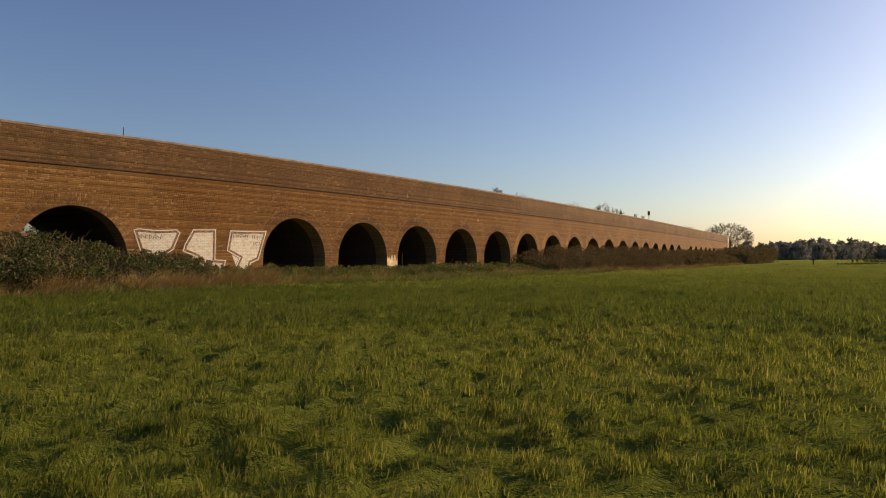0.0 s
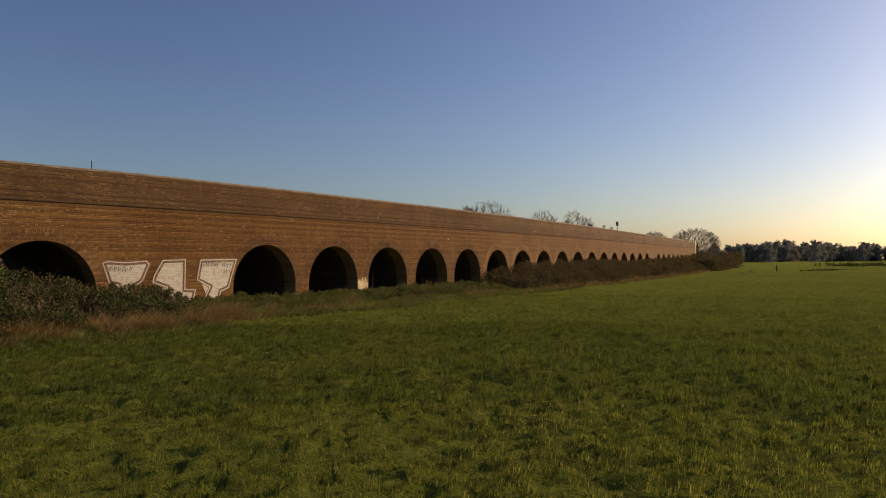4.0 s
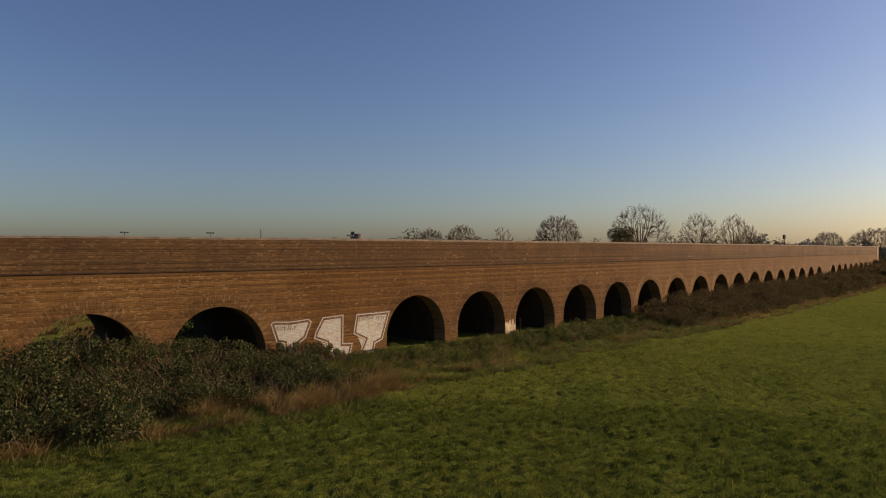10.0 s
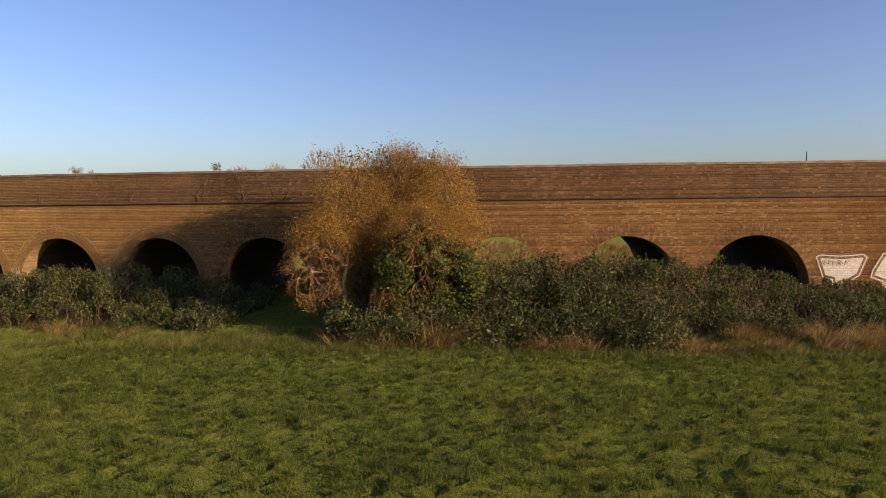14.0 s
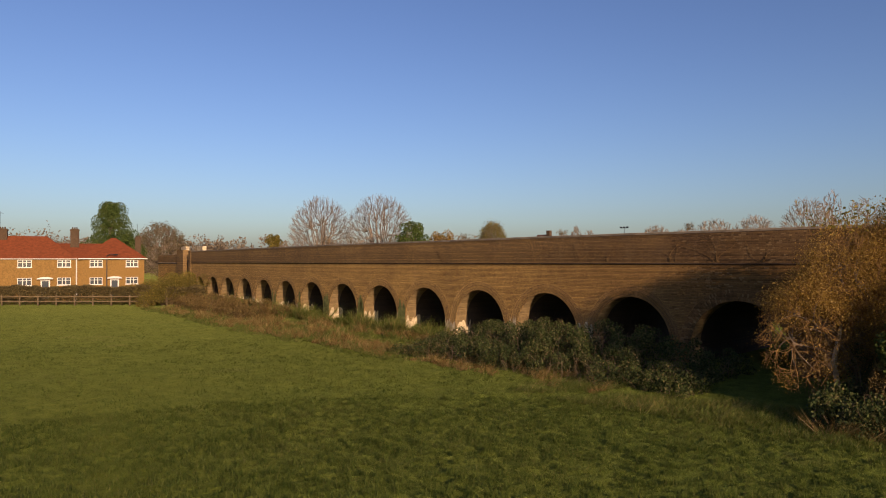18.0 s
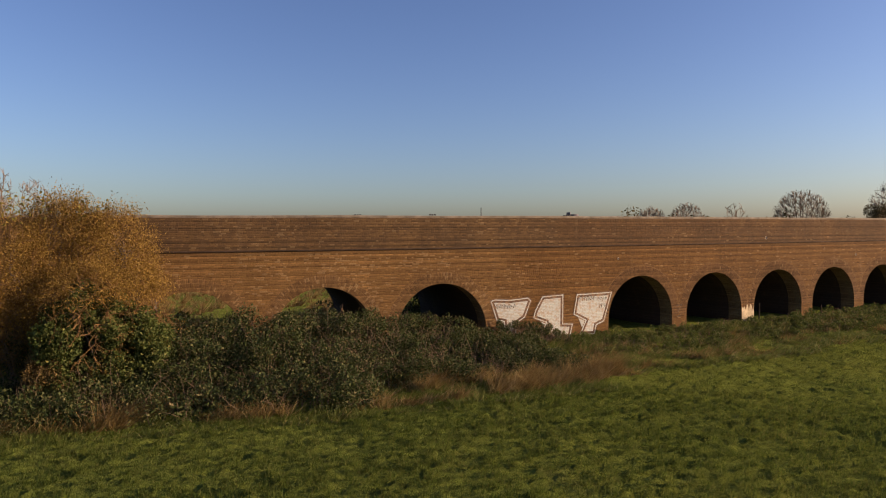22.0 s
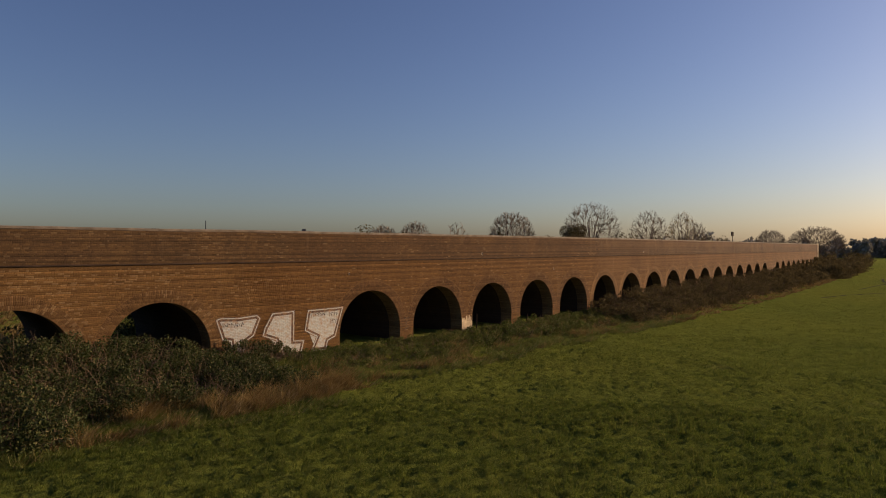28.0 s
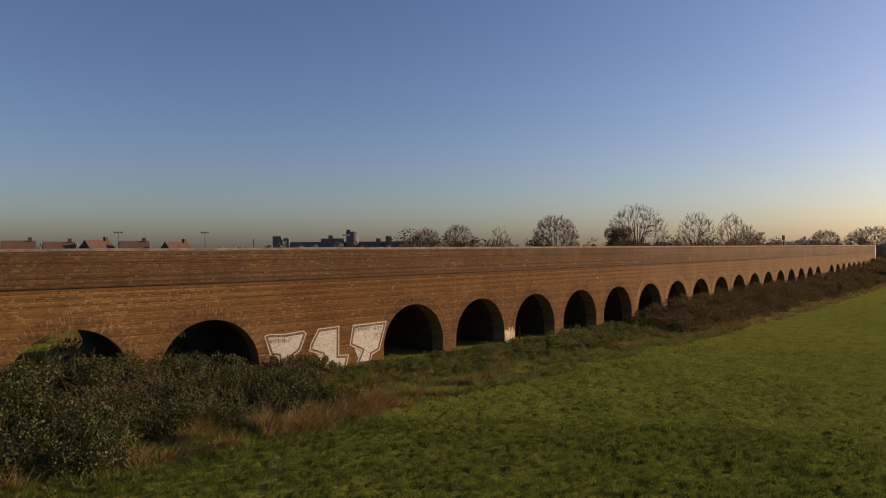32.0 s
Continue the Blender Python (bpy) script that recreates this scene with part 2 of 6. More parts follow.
def laid_brick_material(name, reds, stocks, boundary, soot_or_shade=0.0, base=-0.3, bloom=1.0):
    """Single laid bricks, each of its own burnt colour."""
    m = Mat(name, 0.92, 0.12)
    pos = m.node("ShaderNodeNewGeometry")
    sep = m.node("ShaderNodeSeparateXYZ")
    m.link(pos.outputs["Position"], sep.inputs[0])
    wall = m.node("ShaderNodeCombineXYZ")
    m.link(sep.outputs[0], wall.inputs[0])
    m.link(sep.outputs[2], wall.inputs[1])
    uv = wall.outputs[0]
    f = m.maths("FRACT", m.maths("ADD", pos.outputs["Random Per Island"], m.node("ShaderNodeObjectInfo").outputs["Random"]))

    def burnt(two, pale):
        a, b = two
        mean = tuple((p + q2) / 2 for p, q2 in zip(a, b))
        a, b = (tuple(h + (c - h) * 0.7 for c, h in zip(x, mean)) for x in (a, b))
        half = tuple((p + q2) / 2 for p, q2 in zip(a, b))
        return m.ramp(f, [(0.0, tuple(c * 0.8 for c in b)), (0.12, b), (0.5, half), (0.8, a), (0.9, tuple(c * 1.15 for c in a)), (1.0, tuple(c * pale for c in a))])

    wob = m.maths("MULTIPLY", m.noise(0.55, 6, 0.75, vec=uv), 7.0)
    edge = m.maths("SUBTRACT", m.maths("ADD", sep.outputs[0], wob), boundary + 3.5)
    colour = m.mix(m.maths("ADD", m.maths("MULTIPLY", edge, 0.5), 0.5, True), burnt(stocks, 1.15), burnt(reds, 1.08))
    course = m.node("ShaderNodeTexWhiteNoise")
    course.noise_dimensions = "1D"
    m.link(m.maths("FLOOR", m.maths("DIVIDE", m.maths("SUBTRACT", sep.outputs[2], base), 0.075)), course.inputs["W"])
    colour = m.mix(1.0, colour, m.ramp(course.outputs["Value"], [(0.0, (0.64, 0.63, 0.62)), (0.5, (0.98, 0.98, 0.98)), (1.0, (1.3, 1.3, 1.3))]), "MULTIPLY")
    # lime bloom on single bricks, thick in patches on the older stretch
    pick = m.maths("FRACT", m.maths("MULTIPLY", f, 7.31))
    old = m.maths("MULTIPLY", m.maths("SUBTRACT", boundary + 4.5, m.maths("ADD", sep.outputs[0], wob)), 0.4, True)
    patch = m.ramp(m.noise(0.42, 5, 0.65, uv), [(0.44, (0, 0, 0)), (0.66, (0.3, 0.3, 0.3))])
    dense = m.maths("ADD", m.maths("MULTIPLY", m.maths("MULTIPLY", patch, old), bloom), 0.015)
    colour = m.mix(m.maths("MULTIPLY", m.maths("LESS_THAN", pick, dense), 0.36), colour, (0.34, 0.24, 0.125))
    big = m.ramp(m.noise(0.22, 5, 0.65, uv), [(0.3, (0.72, 0.70, 0.70)), (0.62, (1.1, 1.08, 1.04))])
    colour = m.mix(1.0, colour, big, "MULTIPLY")
    streak = m.ramp(m.noise(1.0, 6, 0.7, uv, (1.6, 0.22, 1)), [(0.56, (0, 0, 0)), (0.74, (0.22, 0.22, 0.22))])
    colour = m.mix(streak, colour, (0.27, 0.18, 0.095))
    fine = m.ramp(m.noise(16, 4, 0.7, uv), [(0.3, (0.55, 0.55, 0.55)), (0.62, (1.1, 1.1, 1.1)), (0.72, (1.7, 1.7, 1.6))])
    colour = m.mix(0.7, colour, fine, "MULTIPLY")
    if soot_or_shade:
        colour = m.mix(m.ramp(m.noise(0.9, 5, 0.7, uv), [(0.35, (soot_or_shade,) * 3), (0.7, (soot_or_shade * 0.3,) * 3)]), colour, (0.05, 0.04, 0.032))
    m.colour(colour).bump(m.noise(40, 3, 0.6, uv), 0.6, 0.008)
    return m.m


LAID = laid_brick_material("laid_brick", REDS, STOCKS, -8.2)
LAID_RING = laid_brick_material("laid_ring_brick", ((0.132, 0.072, 0.030), (0.100, 0.054, 0.024)), ((0.170, 0.098, 0.040), (0.126, 0.072, 0.031)), -8.2)
LAID_PARAPET = laid_brick_material("laid_parapet_brick", P_REDS, P_STOCKS, -5.2, 0.3, 4.69, 0.45)
# string course colour darkened to draw the shadow line it casts
STRING = plain("shadow_dark_string_course", (0.055, 0.037, 0.025), 0.95, 0.4, 2.0)
WHITEWASH_OR_SUNLIT = plain("old_whitewash_or_sunlit_brick", (0.42, 0.34, 0.22), 0.9, 0.5, 2.5)
ALGAE = plain("green_algae", (0.145, 0.150, 0.052), 0.95, 0.5, 3.5)
# paler than the parapet: the coping's sunlit edge is in this colour
COPING = plain("coping_brick", (0.19, 0.155, 0.115), 0.85, 0.35, 2.0)
STAKE = plain("dark_wet_timber", (0.028, 0.021, 0.015), 0.95, 0.3, 5.0)
DARK = plain("dark_metal", (0.03, 0.03, 0.035), 0.5, 0.2, 5.0, 0.6)


def graffiti_paint(name, colour):
    m = Mat(name, 0.6, 0.3)
    uv = m.coords("UV")
    b = m.node("ShaderNodeTexBrick", Scale=1.0)
    b.inputs["Brick Width"].default_value, b.inputs["Row Height"].default_value, b.inputs["Mortar Size"].default_value = 0.225, 0.075, 0.008
    b.inputs["Color1"].default_value = (*colour, 1)
    b.inputs["Color2"].default_value = (*(c * 0.88 for c in colour), 1)
    b.inputs["Mortar"].default_value = (*(c * 0.6 for c in colour), 1)
    m.link(uv, b.inputs["Vector"])
    worn = m.ramp(m.noise(5, 6, 0.75, uv), [(0.46, (0, 0, 0)), (0.66, (0.85, 0.85, 0.85))])
    m.colour(m.mix(worn, b.outputs["Color"], (0.30, 0.17, 0.08)))
    m.bump(b.outputs["Fac"], -0.3, 0.01)
    return m.m


PAINT_WHITE = graffiti_paint("white_spray_paint", (0.42, 0.445, 0.405))
PAINT_BROWN = graffiti_paint("brown_spray_outline", (0.085, 0.045, 0.026))
PAINT_BLACK = graffiti_paint("black_marker", (0.04, 0.035, 0.03))


def leaf_material(name, stops, through=0.35, scale=0.6, rough=0.7, spec=0.18, clear=1.0, sheen=0.0):
    m = Mat(name, rough, spec)
    m.b.inputs["Sheen Weight"].default_value = sheen
    m.b.inputs["Sheen Roughness"].default_value = 0.45
    m.b.inputs["Sheen Tint"].default_value = (0.62, 0.66, 0.25, 1)
    geo = m.node("ShaderNodeNewGeometry")
    island = geo.outputs["Random Per Island"]
    patch = m.noise(scale, 3)
    f = m.maths("ADD", m.maths("MULTIPLY", island, 0.55), m.maths("MULTIPLY", patch, 0.55))
    m.leafy(m.ramp(f, stops), through, clear)
    return m.m


GRASS = leaf_material("meadow_grass", [(0.15, (0.037, 0.056, 0.007)), (0.42, (0.074, 0.096, 0.015)), (0.66, (0.118, 0.128, 0.025)), (0.92, (0.18, 0.158, 0.05))], 0.45, 0.35, 0.8, 0.05, 1.6)
FIELD_GRASS = leaf_material("field_grass", [(0.15, (0.030, 0.050, 0.009)), (0.42, (0.058, 0.084, 0.015)), (0.66, (0.086, 0.106, 0.022)), (0.95, (0.135, 0.130, 0.042))], 0.42, 0.35, 0.8, 0.05, 1.5)
DRY = leaf_material("dry_grass", [(0.15, (0.085, 0.050, 0.015)), (0.42, (0.175, 0.115, 0.038)), (0.68, (0.27, 0.19, 0.075)), (0.92, (0.42, 0.33, 0.16))], 0.3, 0.8, 0.9, 0.03)
ROUGH_GRASS = leaf_material("rough_grass", [(0.15, (0.05, 0.08, 0.014)), (0.5, (0.105, 0.14, 0.024)), (0.75, (0.19, 0.175, 0.05)), (0.92, (0.33, 0.25, 0.10))], 0.35, 0.5)
BRAMBLE = leaf_material("bramble_leaf", [(0.12, (0.010, 0.018, 0.005)), (0.42, (0.032, 0.048, 0.013)), (0.68, (0.074, 0.088, 0.027)), (0.92, (0.18, 0.135, 0.062))], 0.3, 1.6, 0.6, 0.13)
IVY = leaf_material("ivy_leaf", [(0.12, (0.022, 0.036, 0.008)), (0.45, (0.056, 0.080, 0.018)), (0.7, (0.105, 0.122, 0.032)), (0.93, (0.22, 0.19, 0.06))], 0.35, 1.2, 0.6, 0.13)
WEEDS = leaf_material("weed_leaf", [(0.15, (0.030, 0.048, 0.010)), (0.45, (0.070, 0.098, 0.020)), (0.72, (0.115, 0.130, 0.034)), (0.93, (0.24, 0.18, 0.075))], 0.35, 0.7, 0.7, 0.12)
BROWN_BUSH = leaf_material("brown_thicket", [(0.15, (0.044, 0.036, 0.018)), (0.5, (0.088, 0.070, 0.032)), (0.78, (0.125, 0.102, 0.044)), (0.93, (0.18, 0.14, 0.07))], 0.3, 0.6, 0.9, 0.03)
AUTUMN = leaf_material("autumn_leaf", [(0.15, (0.12, 0.072, 0.016)), (0.5, (0.23, 0.140, 0.028)), (0.8, (0.34, 0.215, 0.05)), (0.95, (0.46, 0.33, 0.13))], 0.42, 0.7)
YELLOW_BUSH = leaf_material("yellowing_leaf", [(0.15, (0.06, 0.06, 0.011)), (0.5, (0.14, 0.12, 0.022)), (0.85, (0.25, 0.18, 0.04))], 0.35, 0.7)
RUST_BUSH = leaf_material("rust_leaf", [(0.15, (0.055, 0.038, 0.014)), (0.5, (0.125, 0.082, 0.026)), (0.85, (0.20, 0.14, 0.05))], 0.3, 0.7)
CONIFER = leaf_material("evergreen_leaf", [(0.15, (0.024, 0.044, 0.010)), (0.55, (0.058, 0.092, 0.018)), (0.9, (0.12, 0.14, 0.035))], 0.2, 0.5)
HEDGE = leaf_material("bare_hedge_twig", [(0.15, (0.042, 0.034, 0.014)), (0.55, (0.090, 0.070, 0.028)), (0.9, (0.15, 0.115, 0.042))], 0.2, 0.6)
# far trees coloured much paler than twigs, to paint in distance haze
FAR_WOOD_HAZED = leaf_material("far_wood", [(0.15, (0.25, 0.24, 0.20)), (0.55, (0.28, 0.265, 0.215)), (0.9, (0.31, 0.29, 0.23))], 0.15, 0.05, 0.95, 0.0)
BARK = plain("bark", (0.16, 0.12, 0.085), 0.95, 0.4, 4.0)
PALE_BARK = plain("pale_bark", (0.30, 0.235, 0.15), 0.9, 0.3, 5.0)
TWIG = plain("twig", (0.15, 0.105, 0.066), 0.9, 0.3, 2.0)
# browner far trees, also with the haze mixed into their colour
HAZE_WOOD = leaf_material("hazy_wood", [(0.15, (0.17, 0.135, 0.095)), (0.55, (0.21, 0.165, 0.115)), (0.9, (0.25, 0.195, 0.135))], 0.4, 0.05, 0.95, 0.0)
PALE_TWIG = plain("pale_twig", (0.18, 0.155, 0.13), 0.9, 0.3, 2.0)
# grey twigs lightened, with haze and backlight put into the colour
GREY_TWIG = plain("grey_twig", (0.20, 0.155, 0.115), 0.9, 0.3, 2.0)
GOLD_TWIG = plain("golden_twig", (0.17, 0.10, 0.04), 0.9, 0.35, 1.2)

gm = Mat("meadow_ground", 1.0, 0.0)
gobj = gm.coords()
near_c = gm.ramp(gm.noise(1.7, 8, 0.7, gobj), [(0.28, (0.028, 0.042, 0.007)), (0.5, (0.068, 0.088, 0.014)), (0.72, (0.112, 0.128, 0.024))])
wide_c = gm.ramp(gm.noise(0.045, 5, 0.6, gobj), [(0.3, (0.80, 0.92, 0.85)), (0.7, (1.25, 1.12, 0.95))])
gcol = gm.mix(1.0, near_c, wide_c, "MULTIPLY")
dryspots = gm.ramp(gm.noise(0.16, 6, 0.7, gobj), [(0.60, (0, 0, 0)), (0.72, (0.5, 0.5, 0.5))])
gm.colour(gm.mix(dryspots, gcol, (0.15, 0.13, 0.045)))
gm.bump(gm.noise(2.6, 6, 0.75, gobj), 1.0, 0.2)
gm.b.inputs["Sheen Weight"].default_value = 0.24
gm.b.inputs["Sheen Roughness"].default_value = 0.4
gm.b.inputs["Sheen Tint"].default_value = (0.54, 0.60, 0.16, 1)
GROUND = gm.m


# ---- mesh helpers ----
def link_mesh(name, me, mat, parent=None, label=""):
    ob = new(name, me)
    if mat is not None:
        me.materials.append(mat)
    ob.parent = parent
    if label:
        ob["label"] = label
    return ob


def np_mesh(name, verts, faces):
    """A mesh from arrays: verts (n, 3), faces (m, k), all with k corners."""
    verts, faces = np.asarray(verts, dtype=np.float32), np.asarray(faces, dtype=np.int32)
    me = bpy.data.meshes.new(name)
    m, k = faces.shape
    me.vertices.add(len(verts))
    me.vertices.foreach_set("co", verts.ravel())
    me.loops.add(m * k)
    me.loops.foreach_set("vertex_index", faces.ravel())
    me.polygons.add(m)
    me.polygons.foreach_set("loop_start", np.arange(0, m * k, k, dtype=np.int32))
    me.polygons.foreach_set("use_smooth", np.zeros(m, dtype=bool))
    me.update(calc_edges=True)
    return me


def part(name, bm, mat, parent, label=""):
    me = bpy.data.meshes.new(name)
    bm.normal_update()
    bm.to_mesh(me)
    bm.free()
    return link_mesh(name, me, mat, parent, label)


def group_empty(name, place=(0, 0, 0), turn=0.0):
    ob = new(name)
    ob.empty_display_size = 0.2
    ob.matrix_world = pose(*place, 0, 0, turn)
    return ob


def box(bm, lo, hi, bevel=0.0):
    r = bmesh.ops.create_cube(bm, size=1)
    vs = r["verts"]
    c = [(a + b) / 2 for a, b in zip(lo, hi)]
    for v in vs:
        v.co = Vector([c[i] + v.co[i] * (hi[i] - lo[i]) for i in range(3)])
    if bevel:
        es = list({e for v in vs for e in v.link_edges})
        bmesh.ops.bevel(bm, geom=es, offset=bevel, segments=1, affect="EDGES")
    return bm


def boxed(name, lo, hi, mat, parent, bevel=0.0, label=""):
    return part(name, box(bmesh.new(), lo, hi, bevel), mat, parent, label)


def tube(bm, a, b, r0, r1=None, sides=6):
    a, b = Vector(a), Vector(b)
    d = b - a
    r = bmesh.ops.create_cone(bm, cap_ends=True, segments=sides, radius1=r0, radius2=r0 if r1 is None else r1, depth=d.length)
    m = Matrix.Translation((a + b) / 2) @ d.to_track_quat("Z", "Y").to_matrix().to_4x4()
    bmesh.ops.transform(bm, matrix=m, verts=r["verts"])
    return bm


# ---- the viaduct's line: s runs along the front face, off is depth behind it ----
STEP = 0.5
S_MIN, S_MAX = -150.0, 175.0


def slope_at(s):
    if s > 0:
        s = min(s, 100.0)
        return 2 * 0.000985 * s - 3 * 3.12e-6 * s * s
    bend = 0.005 * (max(s, -90.0) + 65) + 0.0001 * (max(s, -90.0) + 65) ** 2 if s < -65 else 0.0
    s = max(s, -75.0)
    return 2 * 0.004403 * s + 3 * 2.1565e-5 * s * s + bend


LINE_S = np.arange(S_MIN, S_MAX + STEP / 2, STEP)
ang = np.array([math.atan(slope_at(s)) for s in LINE_S])
i0 = int(round(-S_MIN / STEP))
mid = (ang[1:] + ang[:-1]) / 2
LINE_X = np.concatenate([[0], np.cumsum(np.cos(mid) * STEP)])
LINE_Y = np.concatenate([[0], np.cumsum(np.sin(mid) * STEP)])
LINE_X, LINE_Y = LINE_X - LINE_X[i0], LINE_Y - LINE_Y[i0]


def W(s, off, z):
    """The place at s along the viaduct, off metres behind its front face."""
    a = np.interp(s, LINE_S, ang)
    return (np.interp(s, LINE_S, LINE_X) - math.sin(a) * off, np.interp(s, LINE_S, LINE_Y) + math.cos(a) * off, z)


def wall_y(x):
    return np.interp(x, LINE_X, LINE_Y)


def ground_z(x, y):
    x, y = np.asarray(x, dtype=float), np.asarray(y, dtype=float)
    d = y - wall_y(x)
    up = np.clip((d + 6.5) / 5.5, 0, 1)
    down = np.clip((d - 9.5) / 4.0, 0, 1)
    return -0.3 + 0.28 * (up * up * (3 - 2 * up)) * (1 - down) + 0.05 * np.sin(x * 0.31 + 1.3) * np.sin(y * 0.27) + 0.03 * np.sin(x * 0.9) * np.sin(y * 1.1 + 0.7)


# ---- ground ----
def tuft_field(x, y):
    """How rank the grass is at a place: knolls half a metre across, on a gentler swell."""
    return np.array([0.8 * noise.noise((a * 4.2, b * 4.2, 0.0)) + 0.5 * noise.noise((a * 8.0, b * 8.0, 3.0)) + 0.25 * noise.noise((a * 0.5, b * 0.5, 9.0)) for a, b in zip(x, y)])


def knoll(x, y):
    """The height of the ground with its tussocks."""
    near = np.clip((-wall_y(x) * 0 + (wall_y(x) - y) - 5.5) / 2.0, 0, 1) * np.clip((y + 31.0) / 1.5, 0, 1) * np.clip((x + 51.0) / 3.0, 0.3, 1) * np.clip((11.0 - x) / 3.0, 0.3, 1)
    return ground_z(x, y) + 0.14 * near * np.clip(tuft_field(x, y), -0.5, 0.9)


gx = np.unique(np.concatenate([[-4000, -2500, -1500, -900, -600, -400, -300, -230, -180, -150], np.arange(-130, -52, 1.0), np.arange(-52, 12, 0.19), np.arange(12, 170, 1.0), [180, 210, 260, 340, 450, 600, 900, 1500, 2500, 4000]]))
gy = np.unique(np.concatenate([[-4000, -2500, -1500, -800, -400, -250, -150, -100, -75, -60, -50], np.arange(-44, -30, 1.0), np.arange(-30, -6, 0.19), np.arange(-6, 34, 1.0), [38, 45, 60, 80, 110, 150, 220, 320, 500, 800, 1500, 2500, 4000]]))
GX, GY = np.meshgrid(gx, gy, indexing="ij")
gv = np.stack([GX.ravel(), GY.ravel(), knoll(GX.ravel(), GY.ravel())], -1)
ni, nj = len(gx), len(gy)
ii, jj = np.meshgrid(np.arange(ni - 1), np.arange(nj - 1), indexing="ij")
q = (ii * nj + jj).ravel()
gf = np.stack([q, q + nj, q + nj + 1, q + 1], 1)
gme = np_mesh("ground", gv, gf)
gme.polygons.foreach_set("use_smooth", np.ones(len(gf), dtype=bool))
tagged(link_mesh("ground", gme, GROUND), "green grazed meadow of uneven tufted grass", "ground", kind="structure")

# ---- viaduct ----
Z_BASE, Z_STRING, Z_TOP, DEPTH = -0.7, 4.62, 6.17, 9.0
SPAN, CROWN = 2.25, 2.99
SPRING = CROWN - SPAN
viaduct = tagged(group_empty("viaduct"), "long curving brown brick railway viaduct with round arches", "viaduct")
ARCHES = [5.6 * k for k in range(17)] + [100.3 + 5.6 * k for k in range(9)]
ARCHES = [-11.77, -17.37, -22.97, -28.52, -34.07] + [-34.07 - 5.52 * k for k in range(1, 14)] + ARCHES
ARCHES.sort()
LEFT_END, RIGHT_END = -109.4, 150.2


def surface(pts_uv, quads):
    """A mesh of quads with UV: pts_uv holds (place, (u, v))."""
    me = np_mesh("brickwork", [p for p, _ in pts_uv], quads)
    layer = me.uv_layers.new(name="UVMap")
    uv = np.array([pts_uv[i][1] for f in quads for i in f], dtype=np.float32)
    layer.data.foreach_set("uv", uv.ravel())
    return me


def strip(rows, quads_flip=False):
    """Quads between successive equal-length rows of (place, uv)."""
    pts = [p for r in rows for p in r]
    n = len(rows[0])
    quads = []
    for a in range(len(rows) - 1):
        for b in range(n - 1):
            f = (a * n + b, a * n + b + 1, (a + 1) * n + b + 1, (a + 1) * n + b)
            quads.append(f[::-1] if quads_flip else f)
    return pts, quads


def join_strips(strips):
    pts, quads = [], []
    for p, qd in strips:
        k = len(pts)
        pts += p
        quads += [tuple(i + k for i in f) for f in qd]
    return surface(pts, quads)


def face_strip(ss, zlow, ztop, off, flip):
    """A wall face whose lower edge runs zlow(s)."""
    rows = [[(W(s, off, zl), (s, zl)), (W(s, off, ztop), (s, ztop))] for s, zl in zip(ss, zlow)]
    return strip(rows, flip)


def wall_bay(sa, sb, c=None):
    """One bay of the viaduct's body: both faces, and the barrel through it where there is an arch."""
    if c is None:
        ss = np.linspace(sa, sb, max(2, int((sb - sa) / 1.5) + 1))
        for part_name, o, fl in (("spandrel_wall", 0, True), ("back_wall", DEPTH, False)):
            link_mesh(part_name, join_strips([face_strip(ss, [Z_BASE] * len(ss), Z_STRING, o, fl)]), BRICK, viaduct)
        return
    n = 24
    th = np.linspace(math.pi, 0, n + 1)
    arc_s, arc_z = c + SPAN * np.cos(th), SPRING + SPAN * np.sin(th)
    for part_name, o, fl in (("spandrel_wall", 0, True), ("back_wall", DEPTH, False)):
        ss = [sa, c - SPAN, *arc_s, c + SPAN, sb]
        lows = [Z_BASE, Z_BASE, *arc_z, Z_BASE, Z_BASE]
        link_mesh(part_name, join_strips([face_strip(ss, lows, Z_STRING, o, fl)]), BRICK, viaduct)
    prof_s = [c - SPAN, *arc_s, c + SPAN]
    prof_z = [Z_BASE, *arc_z, Z_BASE]
    run = np.concatenate([[0], np.cumsum(np.hypot(np.diff(prof_s), np.diff(prof_z)))])
    # the sun's reach, 0.9 m in, is put into paler brick
    rows = [[(W(s, o, z), (o, r)) for o in (0, 0.9)] for s, z, r in zip(prof_s, prof_z, run)]
    link_mesh("arch_reveal", join_strips([strip(rows, True)]), BRICK_REVEAL_SUNLIT, viaduct, "pale worn brick lining, lightened where the sun enters the arch")
    # deeper in, the brick is darkened for the shade under the arch
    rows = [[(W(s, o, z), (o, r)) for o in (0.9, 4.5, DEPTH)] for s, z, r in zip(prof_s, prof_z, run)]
    link_mesh("arch_barrel", join_strips([strip(rows, True)]), BRICK_INNER_SHADED, viaduct, "brick barrel of the arch, darkened for the shade inside")
    # the ring of bricks on edge round the opening, a little proud
    R2 = SPAN + 0.56
    th = np.linspace(math.pi, 0, 29)
    rows = []
    for t in th:
        u = t * (SPAN + 0.28)
        rows.append([(W(c + r * math.cos(t), o, SPRING + r * math.sin(t)), (u, v)) for r, o, v in ((SPAN - 0.002, 0.05, 0.0), (SPAN - 0.002, -0.006, 0.05), (R2, -0.006, 0.05 + R2 - SPAN), (R2, 0.02, 0.09 + R2 - SPAN))])
    link_mesh("arch_ring", join_strips([strip(rows, True)]), BRICK_RING, viaduct, "ring of bricks laid on edge")


edges = [LEFT_END]
plan = []
